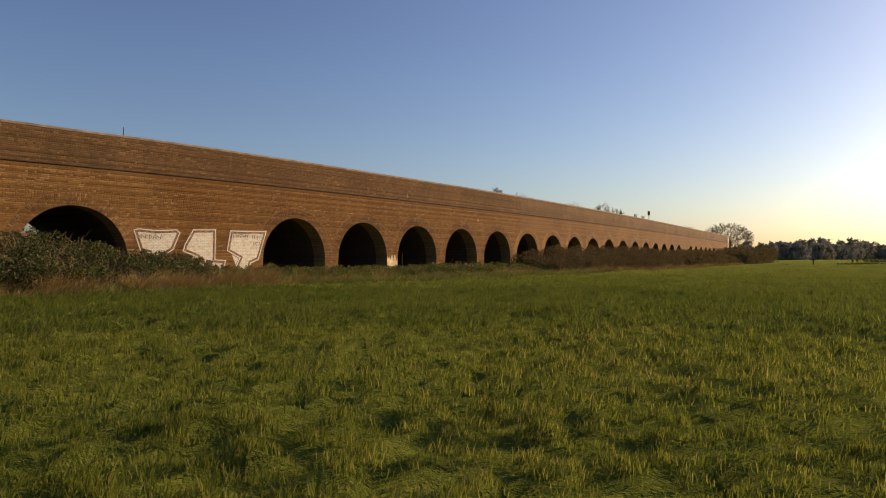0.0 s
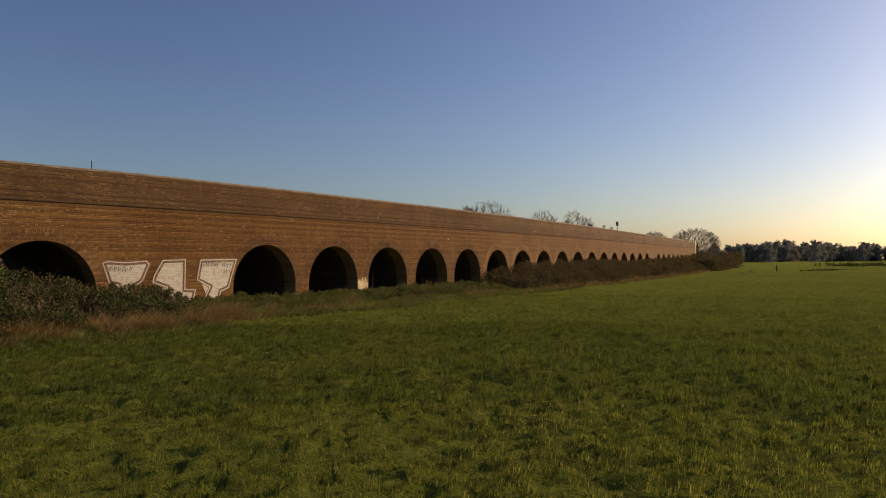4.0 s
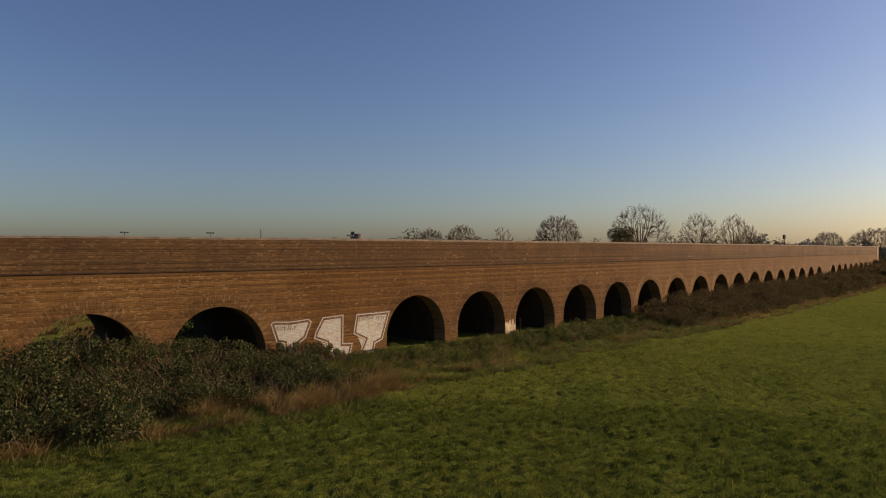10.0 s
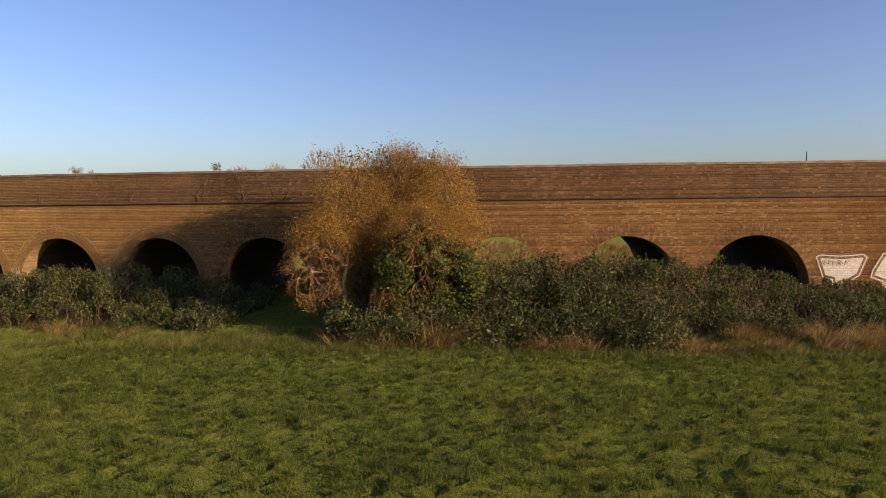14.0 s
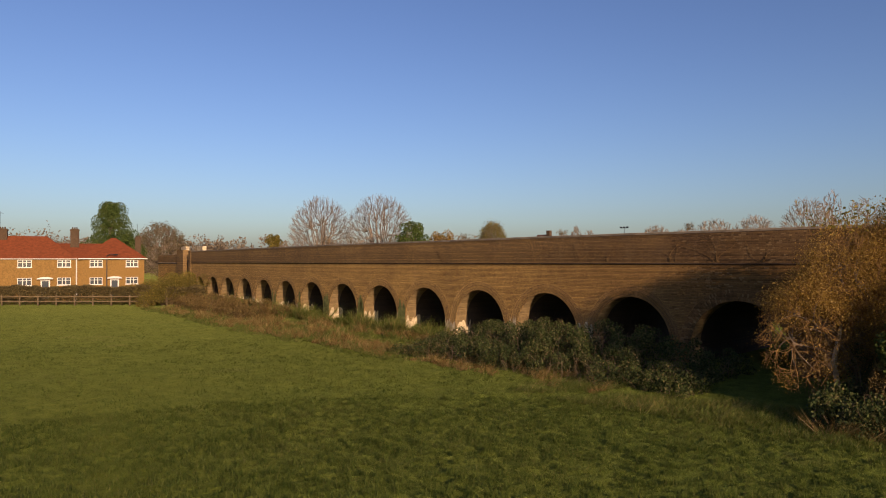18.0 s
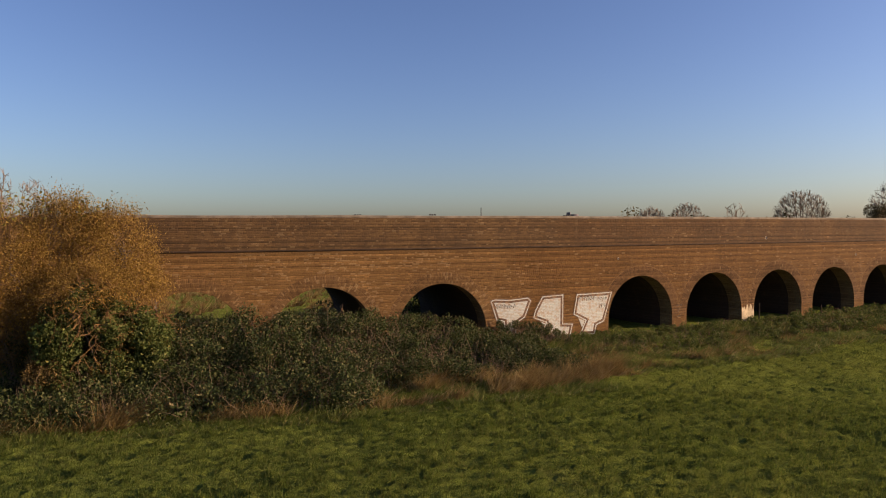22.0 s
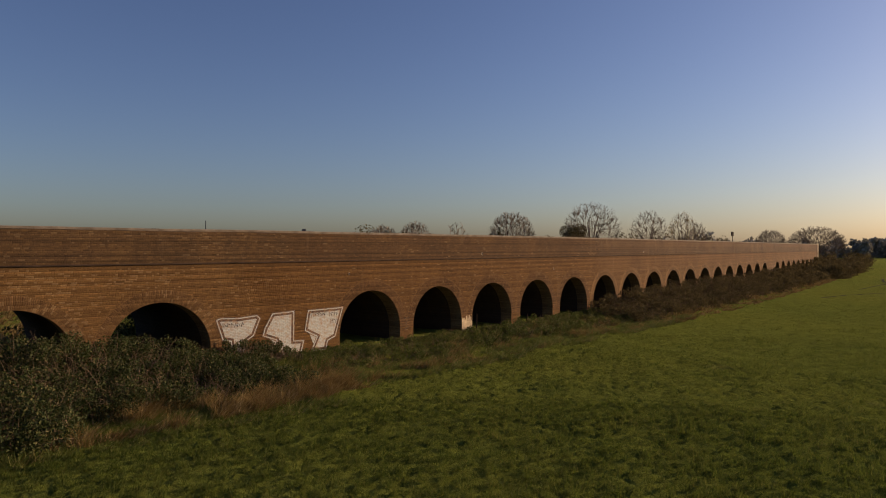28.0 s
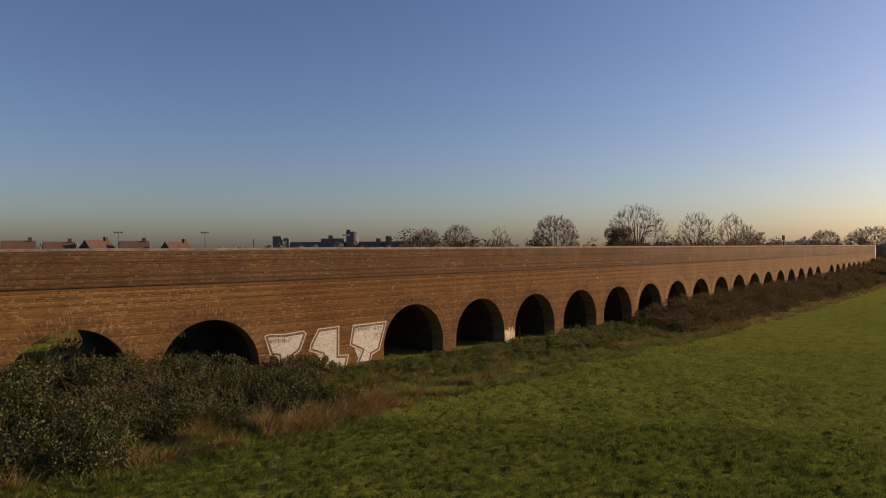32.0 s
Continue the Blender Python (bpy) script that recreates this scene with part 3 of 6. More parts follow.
for a, b in zip(ARCHES, ARCHES[1:]):
    edges.append((a + b) / 2)
edges.append(RIGHT_END)
for k, c in enumerate(ARCHES):
    lo, hi = max(edges[k], c - 2.8), min(edges[k + 1], c + 2.8)
    if lo > edges[k] + 0.05:
        wall_bay(edges[k], lo)
    wall_bay(lo, hi, c)
    if hi < edges[k + 1] - 0.05:
        wall_bay(hi, edges[k + 1])


def run_profile(name, sa, sb, prof, mat, parent, label="", step=1.5, wave=0.0):
    """A moulding of cross-section prof, (off, z) pairs, swept along the viaduct."""
    ss = np.linspace(sa, sb, max(2, int((sb - sa) / step) + 1))
    d = np.concatenate([[0], np.cumsum(np.hypot(*np.diff(np.array(prof), axis=0).T))])
    rows = []
    for s in ss:
        dz = wave * (noise.noise((s * 0.21, 3.1, 0)) + 0.5 * noise.noise((s * 0.9, 1.7, 0)))
        rows.append([(W(s, o, z + (dz if z > Z_STRING + 0.8 else 0)), (s, e + prof[0][1])) for (o, z), e in zip(prof, d)])
    return link_mesh(name, join_strips([strip(rows, True)]), mat, parent, label)


SEGS = np.linspace(LEFT_END, RIGHT_END, 13)
for a, b in zip(SEGS, SEGS[1:]):
    run_profile("parapet", a, b, [(-0.03, Z_STRING + 0.06), (-0.03, Z_TOP - 0.1), (0.42, Z_TOP - 0.1), (0.42, Z_STRING - 0.1)], BRICK_PARAPET, viaduct, "weathered dark brick parapet", wave=0.02)
    run_profile("coping", a, b, [(-0.03, Z_TOP - 0.1), (-0.055, Z_TOP - 0.095), (-0.055, Z_TOP - 0.01), (-0.02, Z_TOP + 0.01), (0.41, Z_TOP + 0.01), (0.45, Z_TOP - 0.02), (0.45, Z_TOP - 0.1), (0.42, Z_TOP - 0.1)], COPING, viaduct, "worn coping, paled for its sunlit edge", 0.75, 0.02)
    run_profile("string_course", a, b, [(0.0, Z_STRING - 0.02), (-0.02, Z_STRING - 0.018), (-0.02, Z_STRING), (-0.06, Z_STRING + 0.004), (-0.06, Z_STRING + 0.05), (-0.03, Z_STRING + 0.06)], STRING, viaduct, "projecting string course, darkened as its shadow line")
    run_profile("parapet", a, b, [(DEPTH - 0.42, Z_STRING - 0.1), (DEPTH - 0.42, Z_TOP - 0.03), (DEPTH, Z_TOP - 0.03), (DEPTH, Z_STRING)], BRICK_PARAPET, viaduct, "weathered dark brick parapet", wave=0.02)
    run_profile("track_bed", a, b, [(0.4, Z_STRING + 0.05), (DEPTH - 0.4, Z_STRING + 0.05)], COPING, viaduct, "stony track bed")


# ---- the laid bricks of the stretch nearest the meadow path ----
def brick_box(l, h, d):
    """One brick lying along x, its back on the wall face, without that back."""
    e = 0.006
    v = [(0, 0, 0), (l, 0, 0), (l, 0, h), (0, 0, h), (e, -d, e), (l - e, -d, e), (l - e, -d, h - e), (e, -d, h - e)]
    return np.array(v), np.array([(4, 5, 6, 7), (0, 1, 5, 4), (1, 2, 6, 5), (2, 3, 7, 6), (3, 0, 4, 7)])


def bond(sa, sb, z0, z1, seed, thin=3.0):
    """Flemish bond: rows of stretcher and header; (s, z, is header) where no arch or ring cuts in."""
    rng = random.Random(seed)
    out = []
    for r in range(int((z1 - z0) / 0.075)):
        z, k = z0 + r * 0.075 + 0.005, r % 2
        s = sa - rng.uniform(0, 0.33)
        while s < sb:
            l = 0.1025 if k else 0.215
            m = s + l / 2
            c = min(ARCHES, key=lambda a: abs(a - m))
            d = abs(m - c)
            inside = d < SPAN + 0.08 if z < SPRING else math.hypot(d, z + 0.04 - SPRING) < SPAN + 0.64
            if z > Z_STRING:
                inside = False
            edge = min(m - sa, sb - m)
            if not inside and rng.random() < 0.25 + edge / thin:
                out.append((s, z, k))
            s += l + 0.01
            k = 1 - k
    return out


def lay(name, bricks, off, mat, label, seed):
    rng = np.random.default_rng(seed)
    vs, fs = [], []
    for i, (s, z, k) in enumerate(bricks):
        v, f = brick_box(0.1065 if k else 0.219, 0.064, 0.004 + 0.004 * rng.uniform())
        a = np.interp(s, LINE_S, ang)
        x, y, _ = W(s, off, z)
        c, sn = math.cos(a), math.sin(a)
        vs.append(np.stack([x + v[:, 0] * c - v[:, 1] * sn, y + v[:, 0] * sn + v[:, 1] * c, z + v[:, 2]], 1))
        fs.append(f + 8 * i)
    return tagged(link_mesh(name, np_mesh(name, np.concatenate(vs), np.concatenate(fs)), mat, viaduct), label, kind="stuff")


def lay_rings(seed):
    """Three rings of bricks on end round each of the nearer arches."""
    rng = np.random.default_rng(seed)
    vs, fs, i = [], [], 0
    for c in ARCHES:
        if not -36 < c < 26:
            continue
        for r in (SPAN + 0.004, SPAN + 0.184, SPAN + 0.364):
            n = int(math.pi * (r + 0.09) / 0.075)
            for k in range(n):
                t = math.pi * (k + 0.5) / n
                v, f = brick_box(0.17, (math.pi * r / n) - 0.005, 0.004 + 0.004 * rng.uniform())
                rad, tan = r + v[:, 0], v[:, 2] - (math.pi * r / n) / 2
                s, z = c + rad * math.cos(t) - tan * math.sin(t), SPRING + rad * math.sin(t) + tan * math.cos(t)
                vs.append(np.array([W(a, -0.006 + b, h) for a, b, h in zip(s, v[:, 1], z)]))
                fs.append(f + 8 * i)
                i += 1
    return tagged(link_mesh("ring_brickwork", np_mesh("ring_brickwork", np.concatenate(vs), np.concatenate(fs)), LAID_RING, viaduct), "three rings of bricks on end round the arches", kind="stuff")


lay_rings(9)
face_bricks = bond(-37, 27, -0.3, Z_STRING - 0.05, 5)
picked = [b for b in face_bricks if -8.0 < b[0] < -4.9 and 2.75 < b[1] < 4.0][:300]
chosen = set(picked)
lay("face_brickwork", [b for b in face_bricks if b not in chosen], 0, LAID, "weathered red and stock bricks in Flemish bond", 6)
lay("parapet_brickwork", bond(-37, 27, Z_STRING + 0.07, Z_TOP - 0.11, 7), -0.03, LAID_PARAPET, "weathered dark bricks in Flemish bond", 8)

# ends of the viaduct: pilasters, and the bridge gap with the far stretch beyond it
def pilaster(s, w, out, ztop, name="pilaster", inner=None, mat=None):
    rows = []
    prof = [(s - w / 2, 0.02), (s - w / 2, -out), (s + w / 2, -out), (s + w / 2, 0.02)]
    if inner is not None:
        prof = [(s - w / 2, inner), (s - w / 2, -out), (s + w / 2, -out), (s + w / 2, inner), (s - w / 2, inner)]
    e = 0.0
    last = None
    for a, o in prof:
        if last is not None:
            e += math.hypot(a - last[0], o - last[1])
        last = (a, o)
        rows.append([(W(a, o, z), (e + s, z)) for z in (Z_BASE, ztop)])
    link_mesh(name, join_strips([strip(rows)]), mat or BRICK_PARAPET, viaduct, "plain brick pilaster")
    top = join_strips([strip([[(W(a, o, ztop), (a, o)) for o in (-out, inner if inner is not None else 0.5)] for a in (s - w / 2, s + w / 2)])])
    link_mesh("pilaster_cap", top, COPING, viaduct)


# pale material on the right pilaster stands in for sun on its brick
pilaster(RIGHT_END + 0.5, 1.2, 0.05, Z_TOP + 0.03, inner=DEPTH, mat=WHITEWASH_OR_SUNLIT)
pilaster(LEFT_END - 0.5, 1.0, 0.1, Z_TOP + 0.05, inner=0.6)
pilaster(LEFT_END - 4.6, 3.2, 0.25, Z_TOP + 0.2, inner=0.5)
for s, w, z in ((LEFT_END + 1.6, 2.6, Z_TOP + 0.02), (LEFT_END - 6.1, 2.4, Z_TOP + 0.1)):
    (xa, ya, _), (xb, yb, _) = W(s - w / 2, 0.6, 0), W(s + w / 2, 0.6, 0)
    bm = box(bmesh.new(), (0, 0, 0), (math.hypot(xb - xa, yb - ya), 0.5, 0.75), 0.03)
    ob = part("bridge_block", bm, WHITEWASH_OR_SUNLIT, None, "")
    ob.matrix_world = pose(xa, ya, z - 0.15, 0, 0, math.degrees(math.atan2(yb - ya, xb - xa)))
    tagged(ob, "pale concrete block beside the bridge opening", "concrete block")
for o in (0.3, DEPTH - 0.5):
    rows = [[(W(s, o, z), (s, z)) for z in (3.3, 4.9)] for s in (LEFT_END - 0.8, LEFT_END - 3.3)]
    link_mesh("bridge_girder", join_strips([strip(rows)]), DARK, viaduct, "dark riveted iron girder")
st = [face_strip(np.linspace(-127, LEFT_END - 6.2, 8), [Z_BASE] * 8, Z_STRING, 0, True)]
link_mesh("spandrel_wall", join_strips(st), BRICK, viaduct)
run_profile("parapet", -127, LEFT_END - 6.2, [(-0.03, Z_STRING), (-0.03, Z_TOP - 0.45), (0.42, Z_TOP - 0.45), (0.42, Z_STRING)], BRICK_PARAPET, viaduct)
run_profile("string_course", -127, LEFT_END - 6.2, [(0.0, Z_STRING - 0.15), (-0.10, Z_STRING - 0.07), (-0.10, Z_STRING + 0.02), (-0.03, Z_STRING + 0.06)], COPING, viaduct)

# whitewashed and mossy feet of the piers
rw = random.Random(4)
for a, b in zip(ARCHES, ARCHES[1:]):
    m = (a + b) / 2
    if -98 < m < -38 or 0 < m < 10:
        top = rw.uniform(0.9, 1.7) if m < 0 else (1.0 if m > 6 else 0.0)
        if top:
            n = 13
            ss = np.linspace(a + SPAN + 0.02, b - SPAN - 0.02, n)
            rows = [[(W(s, -0.022, -0.3), (s, 0)), (W(s, -0.022, top * rw.uniform(0.55, 1.0)), (s, 1))] for s in ss]
            link_mesh("whitewashed_foot", join_strips([strip(rows, True)]), WHITEWASH_OR_SUNLIT, viaduct, "flaking whitewash at the foot of the pier")


for c in ARCHES:
    if -98 < c < -40:
        rows = [[(W(c - SPAN + 0.012, o, -0.3), (o, 0)), (W(c - SPAN + 0.012, o, rw.uniform(0.35, 1.25)), (o, 1))] for o in np.linspace(0.02, 1.3, 9)]
        link_mesh("whitewashed_foot", join_strips([strip(rows, True)]), WHITEWASH_OR_SUNLIT, viaduct, "flaking whitewash low on the arch lining")
for a, b in zip(ARCHES, ARCHES[1:]):
    m = (a + b) / 2
    if -84 < m < -58:
        for k in range(2):
            mid_s, wide = rw.uniform(a + SPAN + 0.1, b - SPAN - 0.1), rw.uniform(0.25, 0.6)
            ss = np.linspace(max(a + SPAN + 0.02, mid_s - wide), min(b - SPAN - 0.02, mid_s + wide), 9)
            rows = [[(W(s, -0.028, -0.3), (s, 0)), (W(s, -0.028, rw.uniform(0.7, 1.0) * 2.3 * (1 - 0.6 * ((s - mid_s) / wide) ** 2)), (s, 1))] for s in ss]
            link_mesh("algae_stain", join_strips([strip(rows, True)]), ALGAE, viaduct, "green algae running down the pier")


# ---- graffiti on the wide pier ----
def flat_poly(name, pts, off, mat, parent, label=""):
    bm = bmesh.new()
    uvl = bm.loops.layers.uv.new("UVMap")
    f = bm.faces.new([bm.verts.new(W(s, -off, z)) for s, z in pts])
    for lp, (s, z) in zip(f.loops, pts):
        lp[uvl].uv = (s, z)
    bmesh.ops.triangulate(bm, faces=[f])
    return part(name, bm, mat, parent, label)


def stroke(name, pts, w, off, mat, parent, label=""):
    """An open painted line of one piece."""
    bm = bmesh.new()
    uvl = bm.loops.layers.uv.new("UVMap")
    pts = [Vector(p) for p in pts]
    rows = []
    for i, p in enumerate(pts):
        d = (pts[min(i + 1, len(pts) - 1)] - pts[max(i - 1, 0)]).normalized()
        nn = Vector((-d.y, d.x)) * w / 2
        rows.append([(q, bm.verts.new(W(q.x, -off, q.y))) for q in (p + nn, p - nn)])
    for a, b in zip(rows, rows[1:]):
        corner = [a[0], a[1], b[1], b[0]]
        f = bm.faces.new([v for _, v in corner])
        for lp, (q, _) in zip(f.loops, corner):
            lp[uvl].uv = (q.x, q.y)
    return part(name, bm, mat, parent, label)


def ring_line(name, pts, d, w, off, mat, parent, label=""):
    """A closed painted line of width w round a polygon, d outside it."""
    bm = bmesh.new()
    uvl = bm.loops.layers.uv.new("UVMap")
    inner, outer = grown(pts, d - w / 2), grown(pts, d + w / 2)
    n = len(pts)
    vi = [bm.verts.new(W(p.x, -off, p.y)) for p in inner]
    vo = [bm.verts.new(W(p.x, -off, p.y)) for p in outer]
    for i in range(n):
        j = (i + 1) % n
        f = bm.faces.new((vi[i], vi[j], vo[j], vo[i]))
        for lp, p in zip(f.loops, (inner[i], inner[j], outer[j], outer[i])):
            lp[uvl].uv = (p.x, p.y)
    return part(name, bm, mat, parent, label)


def grown(pts, d):
    """The outline of a polygon pushed outwards by d."""
    n, out = len(pts), []
    area = sum(pts[i][0] * pts[(i + 1) % n][1] - pts[(i + 1) % n][0] * pts[i][1] for i in range(n))
    sgn = 1 if area > 0 else -1
    for i in range(n):
        p, a, b = Vector(pts[i]), Vector(pts[i - 1]), Vector(pts[(i + 1) % n])
        d1, d2 = (p - a).normalized(), (b - p).normalized()
        n1, n2 = Vector((d1.y, -d1.x)) * sgn, Vector((d2.y, -d2.x)) * sgn
        m = n1 + n2
        m = m / max(0.5, m.length_squared / 2)
        out.append(p + m * d)
    return out


graffiti = tagged(group_empty("graffiti", W(-5.6, -0.02, 0)), "large white block graffiti letters with brown outlines on the brick pier", "graffiti")
LETTERS = [
    [(-9.27, 2.04), (-9.04, 2.12), (-8.2, 2.06), (-7.2, 2.13), (-7.02, 1.98), (-7.37, 1.17), (-7.83, 0.90), (-7.9, 0.25), (-8.5, 0.25), (-8.55, 1.0), (-8.95, 1.1)],
    [(-6.36, 2.15), (-5.12, 2.2), (-5.15, 0.72), (-4.54, 0.68), (-4.72, 0.03), (-5.6, -0.1), (-6.04, 0.0), (-6.14, 0.83), (-6.89, 1.10), (-6.79, 1.45)],
    [(-4.28, 2.17), (-2.04, 2.2), (-2.56, 0.70), (-3.05, 0.52), (-3.17, 0.06), (-4.12, 0.08), (-3.74, 0.79), (-4.49, 1.15)],
]
inv = graffiti.matrix_world.inverted()
kids = []
for pts in LETTERS:
    body = flat_poly("letter", [tuple(p) for p in grown(pts, -0.15)], 0.019, PAINT_WHITE, None, "white sprayed block letter")
    kids.append(body)
    kids.append(ring_line("outline", pts, -0.105, 0.10, 0.021, PAINT_BROWN, None, "dark brown sprayed outline"))
    kids.append(ring_line("outline", pts, -0.022, 0.05, 0.021, PAINT_WHITE, None, "thin white outer line"))
    kids.append(ring_line("outline", pts, 0.026, 0.035, 0.023, PAINT_BROWN, None, "dark brown sprayed outline"))
rs = random.Random(8)
for s0, z0, n, dx in ((-9.05, 1.76, 7, 0.17), (-4.1, 1.93, 7, 0.14), (-2.95, 1.88, 4, 0.15), (-2.85, 1.52, 3, 0.15)):
    for k in range(n):
        s = s0 + k * dx
        kids.append(stroke("tag_bar", [(s, z0 - 0.11 + rs.uniform(-0.03, 0.03)), (s + rs.uniform(-0.05, 0.09), z0 + 0.1), (s + 0.12, z0 + rs.uniform(-0.1, 0.08))], 0.034, 0.026, PAINT_BLACK, None))
for o in kids:
    o.parent, o.matrix_parent_inverse = graffiti, inv
tag2 = tagged(stroke("scrawl", [(2.55, 1.2), (2.95, 1.3), (2.7, 0.9), (3.0, 0.75), (2.6, 0.6)], 0.04, 0.026, PAINT_BLACK, None), "small dark painted scrawl on a brick pier", "graffiti")

# ---- small things on the parapet ----
def thin_post(name, s, off, z0, z1, r, label, cat):
    ob = part(name, tube(bmesh.new(), W(s, off, z0), W(s, off, z1), r, r * 0.8, 6), DARK, None)
    return tagged(ob, label, cat)


thin_post("marker_post", -9.6, 0.3, Z_TOP - 0.05, Z_TOP + 0.42, 0.022, "thin dark metal post standing on the parapet", "post")
signal = tagged(group_empty("line_sign", W(71.7, 0.7, 4.7)), "small black railway sign on a pole behind the parapet", "sign")
sp = signal.matrix_world.translation
boxed("sign_plate", (-0.33, -0.08, 2.25), (0.33, 0.08, 2.85), STAKE, signal, 0.02, "black box-shaped sign head")
part("pole", tube(bmesh.new(), (0, 0, 0), (0, 0, 2.3), 0.045, 0.04, 8), STAKE, signal)


# ---- plants ----
def blades(name, base, height, width, lean, rng, mat, label, category, bend=None, simple=False):
    """Grass: one tapering blade of two faces at each base point."""
    n = len(base)
    a = rng.uniform(0, 2 * np.pi, n)
    d = np.stack([np.cos(a), np.sin(a), np.zeros(n)], 1)
    side = np.stack([-np.sin(a), np.cos(a), np.zeros(n)], 1) * (width / 2)[:, None]
    ll = lean * rng.uniform(0.3, 1.2, n)
    midp = base + d * (height * ll * 0.35)[:, None]
    midp[:, 2] += height * 0.6
    tip = base + d * (height * ll)[:, None]
    tip[:, 2] += height * rng.uniform(0.8, 1.0, n)
    if bend is not None:
        midp[:, :2] += bend * 0.3 * height[:, None]
        tip[:, :2] += bend * height[:, None]
    if simple:
        v = np.stack([base - side, base + side, tip], 1).reshape(-1, 3)
        ob = link_mesh(name, np_mesh(name, v, np.arange(n * 3).reshape(-1, 3)), mat)
        return tagged(ob, label, category, kind="stuff")
    v = np.stack([base - side, base + side, midp + side * 0.8, midp - side * 0.8, tip], 1).reshape(-1, 3)
    k = np.arange(n)[:, None] * 5
    f = np.concatenate([k + [0, 1, 2], k + [0, 2, 3], k + [3, 2, 4]], 1).reshape(-1, 3)
    ob = link_mesh(name, np_mesh(name, v, f), mat)
    return tagged(ob, label, category, kind="stuff")


def leaf_cloud(centres, size, rng, flat=0.0):
    """Rhombic leaves at the given places, turned at random."""
    n = len(centres)
    u = rng.normal(size=(n, 3))
    u /= np.linalg.norm(u, axis=1)[:, None]
    w = rng.normal(size=(n, 3))
    w[:, 2] += flat * 3
    v = np.cross(w, u)
    v /= np.linalg.norm(v, axis=1)[:, None] + 1e-9
    size = np.broadcast_to(np.asarray(size, dtype=float), (n,))[:, None]
    a, b = u * size, v * size * 0.62
    nrm = np.cross(u, v) * size * 0.18
    pts = np.stack([centres - a, centres + b + nrm, centres + a, centres - b + nrm], 1).reshape(-1, 3)
    k = np.arange(n)[:, None] * 4
    return pts, np.concatenate([k + [0, 1, 2], k + [0, 2, 3]], 1).reshape(-1, 3)


def limbs(segs, sides=4):
    """Tapered limbs from rows of x0 y0 z0 r0 x1 y1 z1 r1."""
    s = np.asarray(segs, dtype=float)
    p, q2 = s[:, :3], s[:, 4:7]
    d = q2 - p
    d /= np.linalg.norm(d, axis=1)[:, None] + 1e-9
    ref = np.where(np.abs(d[:, 2:3]) > 0.9, [[1.0, 0, 0]], [[0, 0, 1.0]])
    u = np.cross(d, ref)
    u /= np.linalg.norm(u, axis=1)[:, None] + 1e-9
    w = np.cross(d, u)
    vs = []
    for k in range(sides):
        t = 2 * math.pi * k / sides
        o = u * math.cos(t) + w * math.sin(t)
        vs += [p + o * s[:, 3:4], q2 + o * s[:, 7:8]]
    v = np.stack(vs, 1).reshape(-1, 3)
    base = np.arange(len(s))[:, None] * (2 * sides)
    f = np.concatenate([base + [2 * k, (2 * k + 2) % (2 * sides), (2 * k + 3) % (2 * sides), 2 * k + 1] for k in range(sides)], 1).reshape(-1, 4)
    return v, f


def crown_limbs(rng, h, w, counts=(8, 36, 170, 700), cz=0.58, low=0.16, fork=0.2, r0=None, r_twig=0.02, droop=0.0, lean=(0, 0), fan=False):
    """Limbs that fan out from a short trunk and fill a rounded crown. Gives thick limbs, fine twigs and tips."""
    r0 = r0 or h * (0.014 if fan else 0.02)
    thick, thin = [], []
    fk = np.array([lean[0] * 0.2, lean[1] * 0.2, fork * h])
    for k in range(4):
        thick.append([*(fk * k / 4), r0 * (1.25 - 0.12 * k), *(fk * (k + 1) / 4), r0 * (1.13 - 0.12 * k)])
    prev, prevd = fk[None], np.array([[0, 0, 1.0]])
    rad = r0 * 0.7
    for lv, n in enumerate(counts):
        f = (0.40, 0.64, 0.84, 1.0)[lv]
        d = rng.normal(size=(n, 3))
        d[:, 2] = d[:, 2] * 0.85 + 0.25
        d /= np.linalg.norm(d, axis=1)[:, None]
        rr = f * rng.uniform(0.8, 1.08, n)
        pos = np.stack([d[:, 0] * w / 2 * rr + lean[0], d[:, 1] * w / 2 * rr + lean[1], cz * h + np.where(d[:, 2] > 0, (1 - cz) * h, (cz - low) * h) * d[:, 2] * rr], 1)
        dist = np.linalg.norm(pos[:, None] - prev[None], axis=2)
        if fan:  # limbs keep running outwards from the fork
            out = (pos - fk) / (np.linalg.norm(pos - fk, axis=1)[:, None] + 1e-9)
            along = np.einsum("ijk,ik->ij", pos[:, None] - prev[None], out) / (dist + 1e-9)
            dist = dist * (1.7 - along)
        par = dist.argmin(1)
        a, pd = prev[par], prevd[par]
        ln = np.linalg.norm(pos - a, axis=1)[:, None]
        ctrl = a + pd * ln * (0.3 if fan else 0.45) + rng.normal(size=(n, 3)) * ln * (0.035 if fan else 0.07)
        last, m = a, 4 if lv < 2 else 3
        r_in = max(rad, r_twig)
        r_out = max(rad * 0.5, r_twig * 0.8)
        for k in range(1, m + 1):
            t = k / m
            p = (1 - t) ** 2 * a + 2 * t * (1 - t) * ctrl + t * t * pos
            p[:, 2] -= droop * ln[:, 0] * t * t * (lv > 1)
            ra, rb = r_in + (r_out - r_in) * (k - 1) / m, r_in + (r_out - r_in) * k / m
            seg = np.concatenate([last, np.full((n, 1), ra), p, np.full((n, 1), rb)], 1)
            (thick if lv < 2 else thin).extend(seg.tolist())
            last = p
        pos = last
        dd = pos - ctrl
        prevd = dd / (np.linalg.norm(dd, axis=1)[:, None] + 1e-9)
        prev = pos
        rad *= 0.5
    return np.array(thick), np.array(thin), prev


